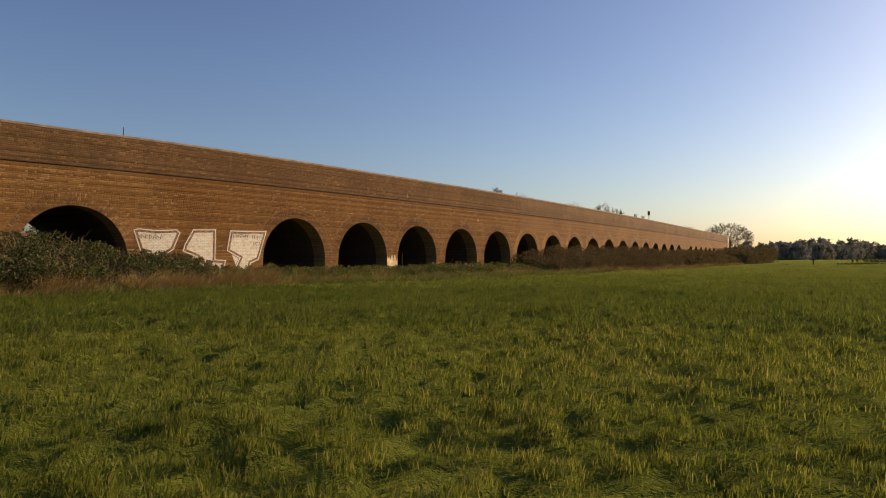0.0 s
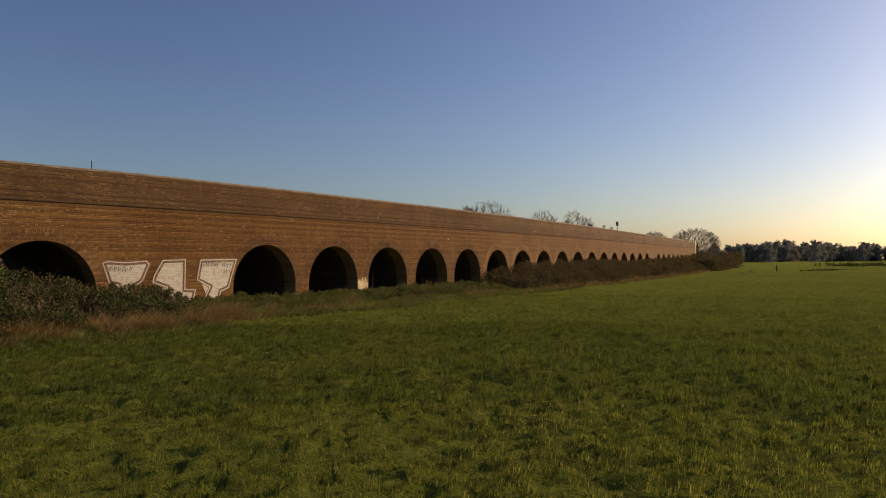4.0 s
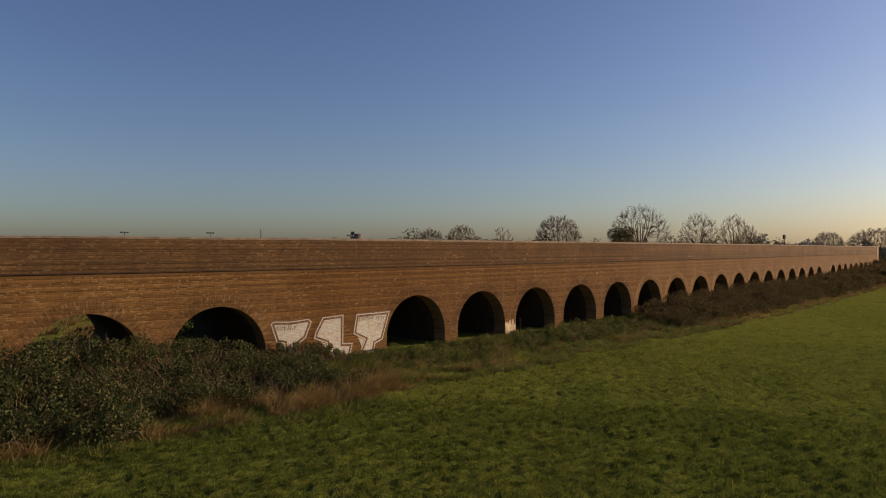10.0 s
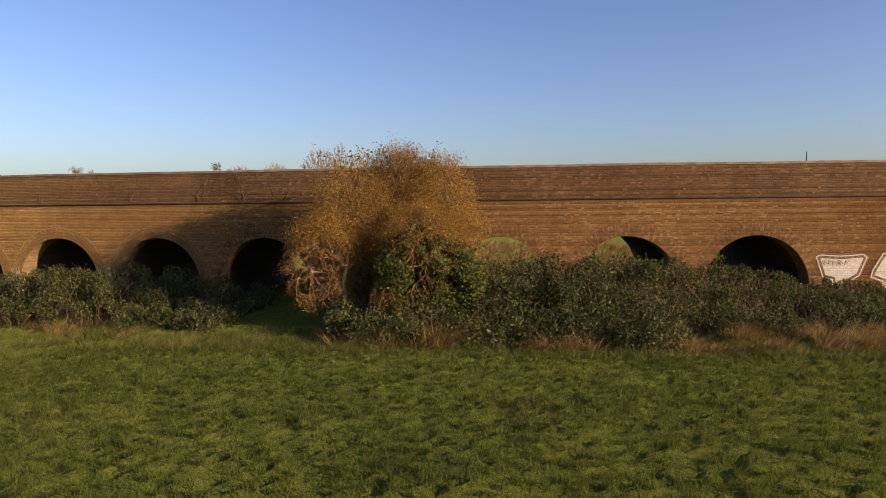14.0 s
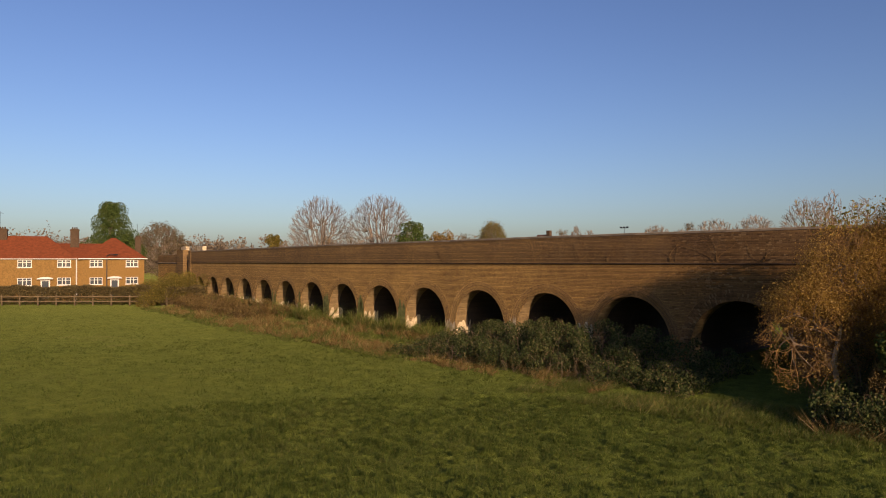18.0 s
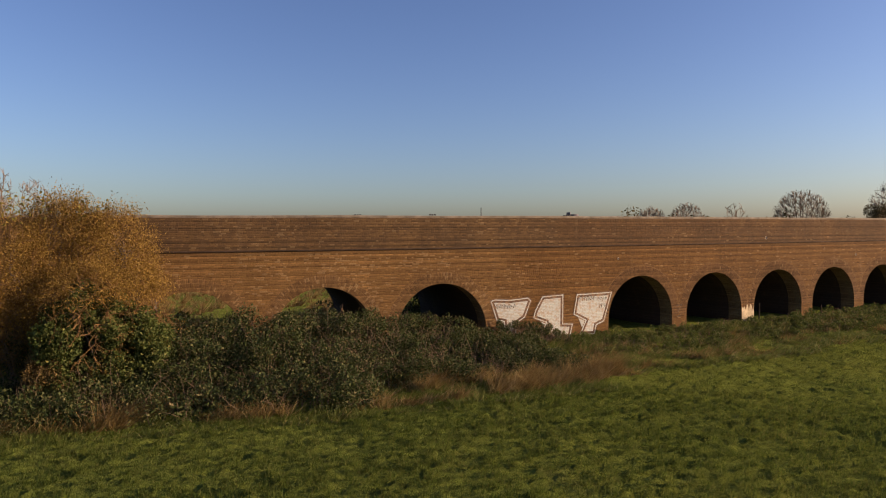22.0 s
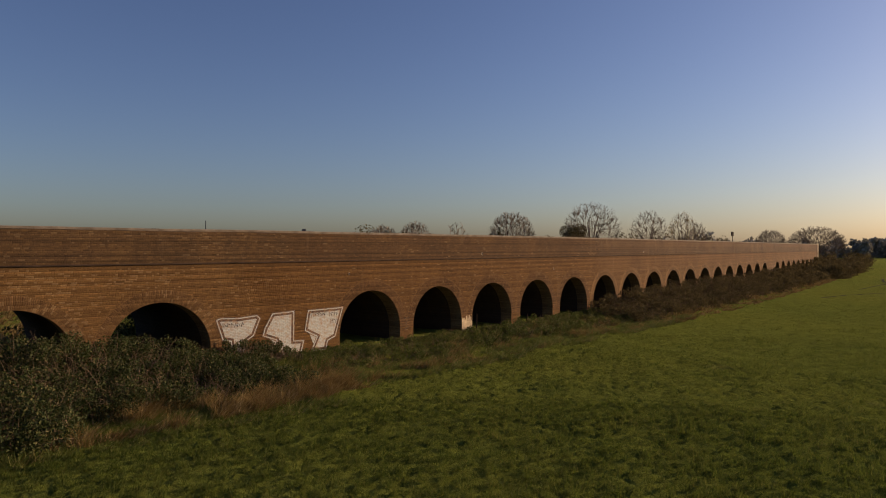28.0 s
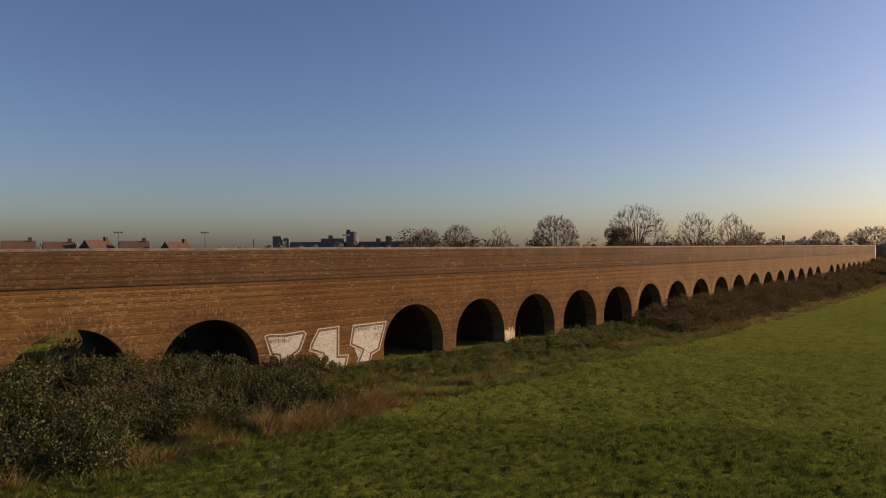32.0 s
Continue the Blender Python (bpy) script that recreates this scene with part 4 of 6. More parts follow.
def winter_tree(name, x, y, height, width, seed, label, leaf=None, leaf_size=0.25, bark=None, counts=(9, 45, 240, 1250), r_twig=0.03, cz=0.58, low=0.16, fork=0.2, lean=(0, 0), twig=None):
    rng = np.random.default_rng(seed)
    thick, thin, tips = crown_limbs(rng, height, width, counts, cz, low, fork, None, r_twig, 0.0, lean, True)
    ob = tagged(group_empty(name, (x, y, float(ground_z(x, y)) - 0.05)), label, "tree")
    link_mesh("trunk", np_mesh("trunk", *limbs(thick, 5)), bark or BARK, ob)
    link_mesh("fine_branching", np_mesh("fine_branching", *limbs(thin, 3)), twig or GREY_TWIG, ob, "fine bare branching")["kind"] = "stuff"
    if leaf is not None:
        c = np.repeat(tips, 9, axis=0) + rng.normal(size=(len(tips) * 9, 3)) * leaf_size * 1.4
        leaf_size *= 0.5
        link_mesh("crown", np_mesh("crown", *leaf_cloud(c, leaf_size * rng.uniform(0.6, 1.2, len(c)), rng)), leaf, ob, "sparse clinging leaves")
    return ob


def clump_points(rng, n, blobs):
    """Points in the outer shell of many small clumps, (x, y, z, radius) each."""
    b = np.array(blobs)
    w = b[:, 3] ** 2
    i = rng.choice(len(b), n, p=w / w.sum())
    d = rng.normal(size=(n, 3))
    d /= np.linalg.norm(d, axis=1)[:, None]
    return b[i, :3] + d * (b[i, 3] * (0.55 + 0.5 * rng.uniform(0, 1, n) ** 0.6))[:, None]


def thicket(name, area, seed, n_leaf, leaf_size, mat, label, category="bush", stems=250, stem_mat=None, blob=(0.35, 0.8), n_blob=160):
    """A bank of scrub over area(rng, n) -> x, y, top height; leaves in clumps, stems and shoots."""
    rng = np.random.default_rng(seed)
    x, y, h = area(rng, n_blob)
    g = ground_z(x, y)
    lift = rng.uniform(0.0, 1.0, n_blob) ** 0.55
    r = rng.uniform(blob[0], blob[1], n_blob)
    z = g + np.maximum(r * 0.5, lift * h - r * 0.8)
    c = clump_points(rng, n_leaf, np.stack([x, y, z, r], 1))
    c[:, 2] = np.maximum(c[:, 2], ground_z(c[:, 0], c[:, 1]) + 0.02)
    mx, my = float(np.mean(x)), float(np.mean(y))
    ob = tagged(group_empty(name, (mx, my, float(ground_z(mx, my)))), label, category)
    off = np.array(ob.matrix_world.translation)
    link_mesh("foliage", np_mesh("foliage", *leaf_cloud(c - off, leaf_size * rng.uniform(0.45, 1.25, n_leaf), rng, 0.3)), mat, ob)
    xs, ys, hs = area(rng, stems)
    segs = []
    for a, b, hh in zip(xs, ys, hs):
        z0 = float(ground_z(a, b))
        p = np.array([a, b, z0])
        d = np.array([rng.normal() * 0.5, rng.normal() * 0.5, 1.6])
        ln = hh * rng.uniform(0.75, 1.22) / 4
        rr = rng.uniform(0.008, 0.016)
        for k in range(4):
            d = d / np.linalg.norm(d)
            p2 = p + d * ln
            segs.append([*p, rr * (1 - k * 0.2), *p2, rr * (0.8 - k * 0.2)])
            p = p2
            d = d + rng.normal(size=3) * 0.25 + [0, 0, -0.22]
    segs = np.array(segs)
    segs[:, :3] -= off
    segs[:, 4:7] -= off
    link_mesh("stem_tangle", np_mesh("stem_tangle", *limbs(segs, 3)), stem_mat or TWIG, ob, "tangle of arching bare stems")["kind"] = "stuff"
    return ob


def bank(s0, s1, o0, o1, top, edge=0.5):
    """Ground along the viaduct from s0 to s1, o0 to o1 metres in front of it, with heights top(s, o)."""

    def area(rng, n):
        s, o = rng.uniform(s0, s1, n), rng.uniform(o0, o1, n)
        p = np.array([W(a, -b, 0) for a, b in zip(s, o)])
        h = np.array([top(a, (b - o0) / (o1 - o0)) for a, b in zip(s, o)])
        return p[:, 0], p[:, 1], np.maximum(h, 0.25)

    return area


def lump(s, f=0.5, ph=0.0):
    return noise.noise((s * f, ph, 0.3)) * 0.5 + noise.noise((s * f * 2.7, ph, 1.3)) * 0.25


# the dark bramble bank by the tree, thinning out towards the graffiti
def top_main(s, v):
    h = np.interp(s, [-28, -24, -20, -16, -12, -9.5, -8], [2.3, 2.25, 2.6, 2.3, 1.6, 0.8, 0.35])
    return h * np.interp(v, [0, 0.45, 1], [0.95, 1.0, 0.42]) + 0.4 * lump(s * 1.3 + v * 5, 0.6) + 0.5 * lump(s * 2.1 - v * 7, 0.5, 4.0)


thicket("bramble_bank", bank(-28.5, -17, 0.5, 8.6, top_main), 11, 95000, 0.058, BRAMBLE, "dense dark green bramble thicket in front of the arches", stems=1100, n_blob=430, blob=(0.26, 0.72))
thicket("bramble_bank", bank(-17.5, -8.0, 0.4, 6.4, top_main), 12, 70000, 0.05, BRAMBLE, "lower dark green bramble scrub beside the painted pier", stems=1000, n_blob=340, blob=(0.2, 0.55))
thicket("bramble_bank", bank(-50, -33.2, 0.8, 6.8, lambda s, v: np.interp(s, [-50, -47, -43, -39, -37, -33.5], [1.1, 1.6, 1.95, 1.9, 1.6, 1.0]) * np.interp(v, [0, 0.5, 1], [1, 0.95, 0.5]) + 0.3 * lump(s + 9 * v)), 13, 82000, 0.052, BRAMBLE, "low green bramble mound in front of the arches", stems=700, n_blob=420, blob=(0.22, 0.5))
thicket("thicket", bank(22, 66, 1.0, 6.0, lambda s, v: np.interp(s, [22, 27, 35, 50, 66], [1.2, 1.9, 2.1, 2.3, 2.0]) * np.interp(v, [0, 0.5, 1], [1, 1, 0.55]) + 0.5 * lump(s + 9 * v, 0.4)), 14, 50000, 0.08, BROWN_BUSH, "dull brown leafless bramble thicket along the wall", stems=1500, n_blob=600, blob=(0.25, 0.65))
thicket("thicket", bank(66, 112, 1.0, 6.5, lambda s, v: 2.2 * np.interp(v, [0, 0.5, 1], [1, 1, 0.6]) + 0.6 * lump(s + 9 * v, 0.3)), 15, 36000, 0.13, BROWN_BUSH, "dull brown leafless bramble thicket along the wall", stems=300, n_blob=260, blob=(0.5, 1.0))
thicket("thicket", bank(112, 175, -2, 9, lambda s, v: np.interp(s, [112, 150, 175], [2.6, 3.4, 4.5]) + 0.8 * lump(s + 9 * v, 0.3)), 16, 34000, 0.18, BROWN_BUSH, "dark brown scrub at the far end of the viaduct", stems=150, n_blob=260, blob=(0.7, 1.5))
thicket("yellow_bush", bank(-112, -100, 0.5, 8.0, lambda s, v: 3.7 * np.interp(v, [0, 0.5, 1], [1, 0.9, 0.6]) + 0.6 * lump(s + 7 * v, 0.4)), 17, 40000, 0.075, YELLOW_BUSH, "yellowing shrub at the end of the viaduct", stems=200, n_blob=170, blob=(0.5, 1.0))
thicket("rust_bush", bank(-103, -74, 0.6, 5.2, lambda s, v: 1.4 + 0.4 * lump(s + 7 * v, 0.4)), 18, 28000, 0.075, RUST_BUSH, "low rust-brown scrub along the wall", stems=220, n_blob=170, blob=(0.35, 0.7))


thicket("weed_clump", bank(-9.4, -5.6, 0.25, 1.8, lambda s, v: np.interp(s, [-9.4, -8.5, -7.0, -6.2, -5.6], [1.35, 1.3, 1.1, 0.9, 0.35]) * (1 - 0.3 * v)), 19, 7000, 0.045, BRAMBLE, "tall green weeds growing up the painted wall", stems=520, n_blob=110, blob=(0.08, 0.2))


thicket("weed_clump", bank(-6, 10, 0.3, 4.6, lambda s, v: 0.42 + 0.5 * lump(s * 1.4 + 9 * v, 0.6)), 219, 26000, 0.045, WEEDS, "low lumpy green nettles and docks along the wall", stems=500, n_blob=260, blob=(0.1, 0.28))
thicket("weed_clump", bank(9, 25, 0.3, 5.0, lambda s, v: 0.5 + 0.6 * lump(s * 1.4 + 9 * v, 0.5)), 220, 22000, 0.055, WEEDS, "low lumpy green nettles and docks along the wall", stems=500, n_blob=220, blob=(0.12, 0.32))
thicket("scrub", bank(-15, 24, -14.5, -10.2, lambda s, v: 2.3 + 0.5 * lump(s + 5 * v, 0.5)), 20, 16000, 0.12, BRAMBLE, "dull scrub growing behind the arches", stems=300, n_blob=200, blob=(0.4, 0.8))
thicket("scrub", bank(-70, -24, -15, -11, lambda s, v: 0.9 + 0.5 * lump(s + 5 * v, 0.4)), 119, 9000, 0.12, YELLOW_BUSH, "low yellowing scrub growing behind the arches", stems=500, n_blob=150, blob=(0.3, 0.6))


# long dry grass and rough grass along the wall's foot
def wall_grass(name, s0, s1, o0, o1, n, h0, h1, w, seed, mat, label, patch=0.0, ph=0.0, per=20, spread=0.1):
    """Tussocks of long grass, each leaning its own way."""
    rng = np.random.default_rng(seed)
    m = n // per
    s, o = rng.uniform(s0, s1, m), rng.uniform(o0, o1, m)
    keep = np.array([noise.noise((a * 0.45, b * 0.6, ph)) > patch for a, b in zip(s, o)])
    s, o = s[keep], o[keep]
    m = len(s)
    p = np.array([W(a, -b, 0) for a, b in zip(s, o)])
    big = rng.uniform(0.35, 1.0, m) ** 1.2 * np.clip([0.8 + 0.6 * noise.noise((a * 0.6, b * 0.8, 7.7)) for a, b in zip(s, o)], 0.3, 1.15)
    lean = np.stack([rng.normal(0.45, 0.5, m), rng.normal(-0.3, 0.35, m)], 1)
    p = np.repeat(p, per, axis=0)
    p[:, :2] += rng.normal(size=(m * per, 2)) * spread
    p[:, 2] = ground_z(p[:, 0], p[:, 1]) - 0.02
    h = rng.uniform(h0, h1, m * per) * np.repeat(big, per)
    return blades(name, p, h, np.full(m * per, w) * rng.uniform(0.5, 1.3, m * per), 0.8, rng, mat, label, "grass", np.repeat(lean, per, axis=0), simple=True)


wall_grass("dry_grass", -28, -7, 5.4, 8.8, 52000, 0.45, 1.1, 0.026, 21, DRY, "tall straw-brown dead grass edging the brambles", 0.0)
wall_grass("dry_grass", -9, 26, 2.6, 7.0, 36000, 0.3, 0.8, 0.024, 22, DRY, "tall straw-brown dead grass along the wall", 0.1, 4.0)
wall_grass("rough_grass", -10, 30, 0.1, 7.8, 80000, 0.22, 0.6, 0.03, 23, ROUGH_GRASS, "rank green grass at the foot of the wall", -0.3, 2.0)
wall_grass("rough_grass", -34, -9, 6.4, 9.8, 26000, 0.2, 0.5, 0.028, 124, ROUGH_GRASS, "rank green grass edging the brambles", -0.3, 3.3)
wall_grass("rough_grass", -38.5, -27, 6.0, 10, 26000, 0.2, 0.55, 0.022, 24, ROUGH_GRASS, "rank green grass by the tree", -0.2, 2.5)
wall_grass("rough_grass", -95, -51, 0.1, 2.2, 20000, 0.8, 2.1, 0.055, 125, ROUGH_GRASS, "tall rank weeds growing up the piers", -0.12, 1.9)
wall_grass("dry_grass", -56, -36, 4.8, 8.0, 16000, 0.3, 0.8, 0.02, 25, DRY, "tall straw-brown dead grass edging the brambles", -0.15, 1.2)
wall_grass("dry_grass", -96, -49, 0.2, 8.2, 52000, 0.4, 1.0, 0.035, 26, DRY, "tall pale reedy grass along the wall", -0.05, 6.0)
wall_grass("rough_grass", -96, -48, 0.2, 9.0, 42000, 0.3, 0.8, 0.035, 27, ROUGH_GRASS, "rank green grass along the wall", -0.25, 3.0)
wall_grass("dry_grass", -40, -6, -52, -17, 22000, 0.7, 1.7, 0.06, 129, DRY, "tall pale reeds in the field beyond the arches", -0.1, 5.2)
wall_grass("dry_grass", -30, -12, -16, -9.6, 14000, 0.6, 1.5, 0.035, 29, DRY, "tall pale reeds beyond the arches", -0.1, 5.0)
wall_grass("rough_grass", -30, -12, -18, -9.6, 12000, 0.3, 0.8, 0.04, 30, ROUGH_GRASS, "rank grass beyond the arches", -0.4, 5.5)
wall_grass("dry_grass", 20, 110, 5.0, 8.0, 26000, 0.3, 0.8, 0.045, 28, DRY, "tall straw-brown dead grass edging the thicket", 0.0, 8.0)


# ---- meadow grass: tufts, thickest where the camera starts ----
def meadow(rings, seed, simple, label):
    rng = np.random.default_rng(seed)
    bases, hs, ws = [], [], []
    for r0, r1, tufts, per, h, w, spread in rings:
        r = np.sqrt(rng.uniform(r0 * r0, r1 * r1, tufts))
        a = rng.uniform(radians(-14), radians(172), tufts)
        x, y = -26.7 + r * np.cos(a), -29.5 + r * np.sin(a)
        d = y - wall_y(x)
        gh = tuft_field(x, y)
        ok = (d < -6.3 + rng.normal(size=tufts) * 0.5) & (gh > -0.08 + rng.uniform(-0.12, 0.12, tufts))
        ok &= rng.uniform(size=tufts) < np.clip((88 - r) / 55, 0.05, 1)  # sparser with distance
        x, y, gh = x[ok], y[ok], gh[ok]
        n = len(x)
        bx = np.repeat(x, per) + rng.normal(size=n * per) * spread
        by = np.repeat(y, per) + rng.normal(size=n * per) * spread
        size = np.repeat(np.clip(0.7 + 1.15 * gh, 0.3, 1.6), per)
        bases.append(np.stack([bx, by, knoll(bx, by) - 0.01], 1))
        hs.append(h * size * rng.uniform(0.5, 1.15, n * per))
        ws.append(w * rng.uniform(0.6, 1.3, n * per))
    base, hh, ww = np.concatenate(bases), np.concatenate(hs), np.concatenate(ws)
    blades("meadow_grass", base, hh, ww, 0.75, rng, FIELD_GRASS if simple else GRASS, label, "grass", np.array([[0.15, -0.1]]), simple)


meadow(((1.6, 6, 13000, 12, 0.095, 0.006, 0.06), (6, 12, 20000, 9, 0.10, 0.009, 0.09)), 31, False, "short tufted green meadow grass close by")
meadow(((12, 27, 60000, 11, 0.16, 0.017, 0.075), (27, 48, 36000, 7, 0.15, 0.026, 0.13), (45, 85, 42000, 5, 0.14, 0.04, 0.16)), 32, True, "short tufted green grass across the meadow")

# ---- the autumn tree against the arches ----
def autumn_tree():
    rng = np.random.default_rng(41)
    tx, ty = -27.7, -0.6
    ob = tagged(group_empty("autumn_tree", (tx, ty, float(ground_z(tx, ty)) - 0.05)), "broad golden-brown willow-like tree with ivy and hanging branches", "tree")
    thick, thin, tips = [], [], []
    for h, w, lx, ly, bx, by, counts in ((6.9, 4.6, 0.3, 0.2, 0.3, 0.2, (8, 50, 300, 1500)), (6.0, 4.2, -1.4, -0.6, -0.6, -0.4, (8, 44, 260, 1200)), (6.5, 4.5, 1.7, -0.3, 0.9, 0.0, (8, 48, 280, 1300)), (4.3, 4.0, -2.3, -1.5, -1.1, -1.0, (7, 36, 200, 900)), (4.6, 4.4, 1.0, -2.0, 0.6, -1.2, (7, 36, 220, 1000)), (4.4, 3.4, 2.3, -1.2, 1.3, -0.8, (6, 30, 160, 700))):
        a, b, c = crown_limbs(rng, h, w, counts, 0.56, 0.12, 0.16, 0.085, 0.0065, 0.16, (lx, ly))
        for arr in (a, b):
            arr[:, [0, 4]] += bx
            arr[:, [1, 5]] += by
        c = c + [bx, by, 0]
        for arr in (a, b):
            arr[:, [0, 1, 4, 5]] *= 0.74
            arr[:, [2, 6]] *= 1.03
        thick.append(a), thin.append(b), tips.append(c * [0.74, 0.74, 1.03])
    thick, thin, tips = np.concatenate(thick), np.concatenate(thin), np.concatenate(tips)
    link_mesh("trunk", np_mesh("trunk", *limbs(thick, 5)), BARK, ob)
    link_mesh("fine_branching", np_mesh("fine_branching", *limbs(thin, 3)), GOLD_TWIG, ob, "golden thin branching")
    dens = np.array([noise.noise((p[0] * 0.8, p[1] * 0.8, p[2] * 0.8)) for p in tips])
    thin_out = rng.uniform(0, 1, len(tips))
    keep = tips[(dens > -0.35) & (tips[:, 2] > 0.8) & ~((tips[:, 0] > -0.4) & (tips[:, 2] < 3.4) & (tips[:, 1] < 0.2) & (thin_out < 0.93)) & ~((tips[:, 0] < -0.9) & (tips[:, 2] < 3.2) & (thin_out < 0.8))]
    c = np.repeat(keep, 30, axis=0)
    c = c + rng.normal(size=c.shape) * [0.19, 0.19, 0.17]
    link_mesh("crown", np_mesh("crown", *leaf_cloud(c, 0.03 * rng.uniform(0.5, 1.3, len(c)), rng)), AUTUMN, ob, "golden-brown dying leaves")
    # drooping shoots on the open side
    segs = []
    for k in range(520):
        p = np.array([rng.uniform(-2.6, -0.4), rng.uniform(-2.0, 0.4), rng.uniform(1.6, 4.0)])
        d = np.array([rng.uniform(-1.0, 0.25), rng.normal() * 0.5, rng.uniform(-0.3, 0.6)])
        for i in range(5):
            d = d / np.linalg.norm(d)
            q2 = p + d * 0.23
            segs.append([*p, 0.0075 - 0.001 * i, *q2, 0.0065 - 0.001 * i])
            p = q2
            d = d + [0, 0, -0.28] + rng.normal(size=3) * 0.16
    link_mesh("hanging_growth", np_mesh("hanging_growth", *limbs(np.array(segs), 3)), GOLD_TWIG, ob, "bare hanging shoots")
    # a golden bush at the foot of the ivy
    blobs = [(rng.uniform(-0.6, 0.4), rng.uniform(-3.6, -2.8), rng.uniform(0.2, 1.7), rng.uniform(0.12, 0.3)) for k in range(34)]
    c = clump_points(rng, 4000, blobs)
    c[:, 2] = np.maximum(c[:, 2], 0.05)
    link_mesh("low_foliage", np_mesh("low_foliage", *leaf_cloud(c, 0.04 * rng.uniform(0.5, 1.2, len(c)), rng, 0.3)), RUST_BUSH, ob, "yellowing leaves low on the tree")
    # long shoots that stand above the crown, each with a few large leaves
    segs, c = [], []
    for k in range(60):
        p = np.array([rng.uniform(-2.6, 2.4), rng.uniform(-1.2, 0.8), rng.uniform(5.4, 6.1)])
        d = np.array([rng.normal() * 0.25, rng.normal() * 0.2, 1.0])
        for i in range(4):
            d = d / np.linalg.norm(d)
            q2 = p + d * rng.uniform(0.16, 0.34)
            segs.append([*p, 0.011 - 0.002 * i, *q2, 0.009 - 0.002 * i])
            p = q2
            d = d + rng.normal(size=3) * 0.2
            if i > 0:
                c += [p + rng.normal(size=3) * 0.07 for _ in range(2)]
    link_mesh("top_shoot", np_mesh("top_shoot", *limbs(np.array(segs), 3)), GOLD_TWIG, ob, "thin upright shoots above the crown")["kind"] = "stuff"
    link_mesh("top_leaves", np_mesh("top_leaves", *leaf_cloud(np.array(c), 0.07 * rng.uniform(0.6, 1.2, len(c)), rng)), YELLOW_BUSH, ob, "last large leaves on the top shoots")
    # ivy round the stems
    n = 52000
    blobs = []
    for k in range(150):
        x = rng.uniform(-0.2, 3.6)
        blobs.append((x, rng.uniform(-3.5, -1.5), rng.uniform(0.3, np.interp(x, [-0.2, 0.8, 2.2, 3.6], [2.4, 3.9, 3.4, 2.6])), rng.uniform(0.2, 0.5)))
    c = clump_points(rng, n, blobs)
    c[:, 2] = np.maximum(c[:, 2], 0.05)
    link_mesh("ivy", np_mesh("ivy", *leaf_cloud(c, 0.055 * rng.uniform(0.6, 1.2, n), rng, 0.3)), IVY, ob, "dark ivy foliage")
    bm = tube(bmesh.new(), (-1.55, -1.5, 0), (-1.72, -1.9, 1.7), 0.1, 0.085, 8)
    tube(bm, (-1.72, -1.9, 1.65), (-1.5, -1.85, 2.9), 0.085, 0.05, 8)
    part("broken_stem", bm, PALE_BARK, ob, "pale barkless broken stem")


autumn_tree()

# ---- trees beyond the viaduct ----
winter_tree("bare_tree", 89.9, 55.1, 13.2, 9.6, 51, "round bare winter tree beyond the viaduct", counts=(16, 70, 400, 2200), r_twig=0.028, fork=0.1, low=0.08)
winter_tree("bare_tree", 116.8, 51.6, 16.4, 13.4, 52, "tall open bare winter tree beyond the viaduct", counts=(14, 50, 230, 1150), r_twig=0.028, fork=0.12, low=0.1)
winter_tree("bare_tree", 128.7, 43.1, 14.5, 9.4, 53, "open bare winter tree beyond the viaduct", counts=(9, 32, 150, 700), r_twig=0.03, fork=0.12, low=0.1)
winter_tree("bare_tree", 122.3, 32.3, 13.4, 6.4, 54, "upright tree with a few brown leaves beyond the viaduct", leaf=AUTUMN, leaf_size=0.14, counts=(7, 26, 110, 380), r_twig=0.03)
winter_tree("bare_tree", 95.3, 18.6, 10.3, 3.6, 55, "slender bare tree beyond the viaduct", counts=(5, 18, 70, 260), r_twig=0.035)
winter_tree("dead_tree", 58.1, 43.0, 10.5, 4.6, 56, "small dead tree with upright bare limbs", counts=(8, 20, 56), r_twig=0.035, cz=0.75, low=0.55, fork=0.3)
winter_tree("bare_tree", 111.2, 102.8, 13.2, 9.5, 57, "bare winter tree far beyond the viaduct", r_twig=0.045)
winter_tree("bare_tree", 104.0, 108.0, 12.3, 8.5, 157, "bare winter tree far beyond the viaduct", r_twig=0.045)
winter_tree("bare_tree", 194.7, 34.8, 11.2, 9.0, 58, "low bare tree beyond the far end", counts=(12, 60, 340, 1700), r_twig=0.036, fork=0.1, low=0.08)
winter_tree("bare_tree", 197.7, 23.1, 11.7, 15.0, 59, "broad bare tree beyond the far end", counts=(14, 80, 460, 2400), r_twig=0.034, fork=0.1, low=0.08)
winter_tree("bare_tree", -108.1, 53.1, 15.7, 10.2, 60, "round bare sunlit tree behind the viaduct", counts=(18, 100, 560, 2600), r_twig=0.021, fork=0.1, low=0.08, bark=GREY_TWIG, twig=PALE_TWIG)
winter_tree("bare_tree", -101.0, 59.7, 16.1, 11.2, 61, "round bare sunlit tree behind the viaduct", counts=(18, 100, 560, 2600), r_twig=0.021, fork=0.1, low=0.08, bark=GREY_TWIG, twig=PALE_TWIG)
winter_tree("bare_tree", -63.7, 127.3, 13.9, 10.5, 62, "bare tree behind the viaduct", r_twig=0.04)
winter_tree("bare_tree", -56.0, 128.9, 14.6, 9.5, 63, "bare tree behind the viaduct", r_twig=0.04)
winter_tree("bare_tree", -42.5, 100.7, 15.4, 9.0, 64, "bare tree behind the viaduct", r_twig=0.03)
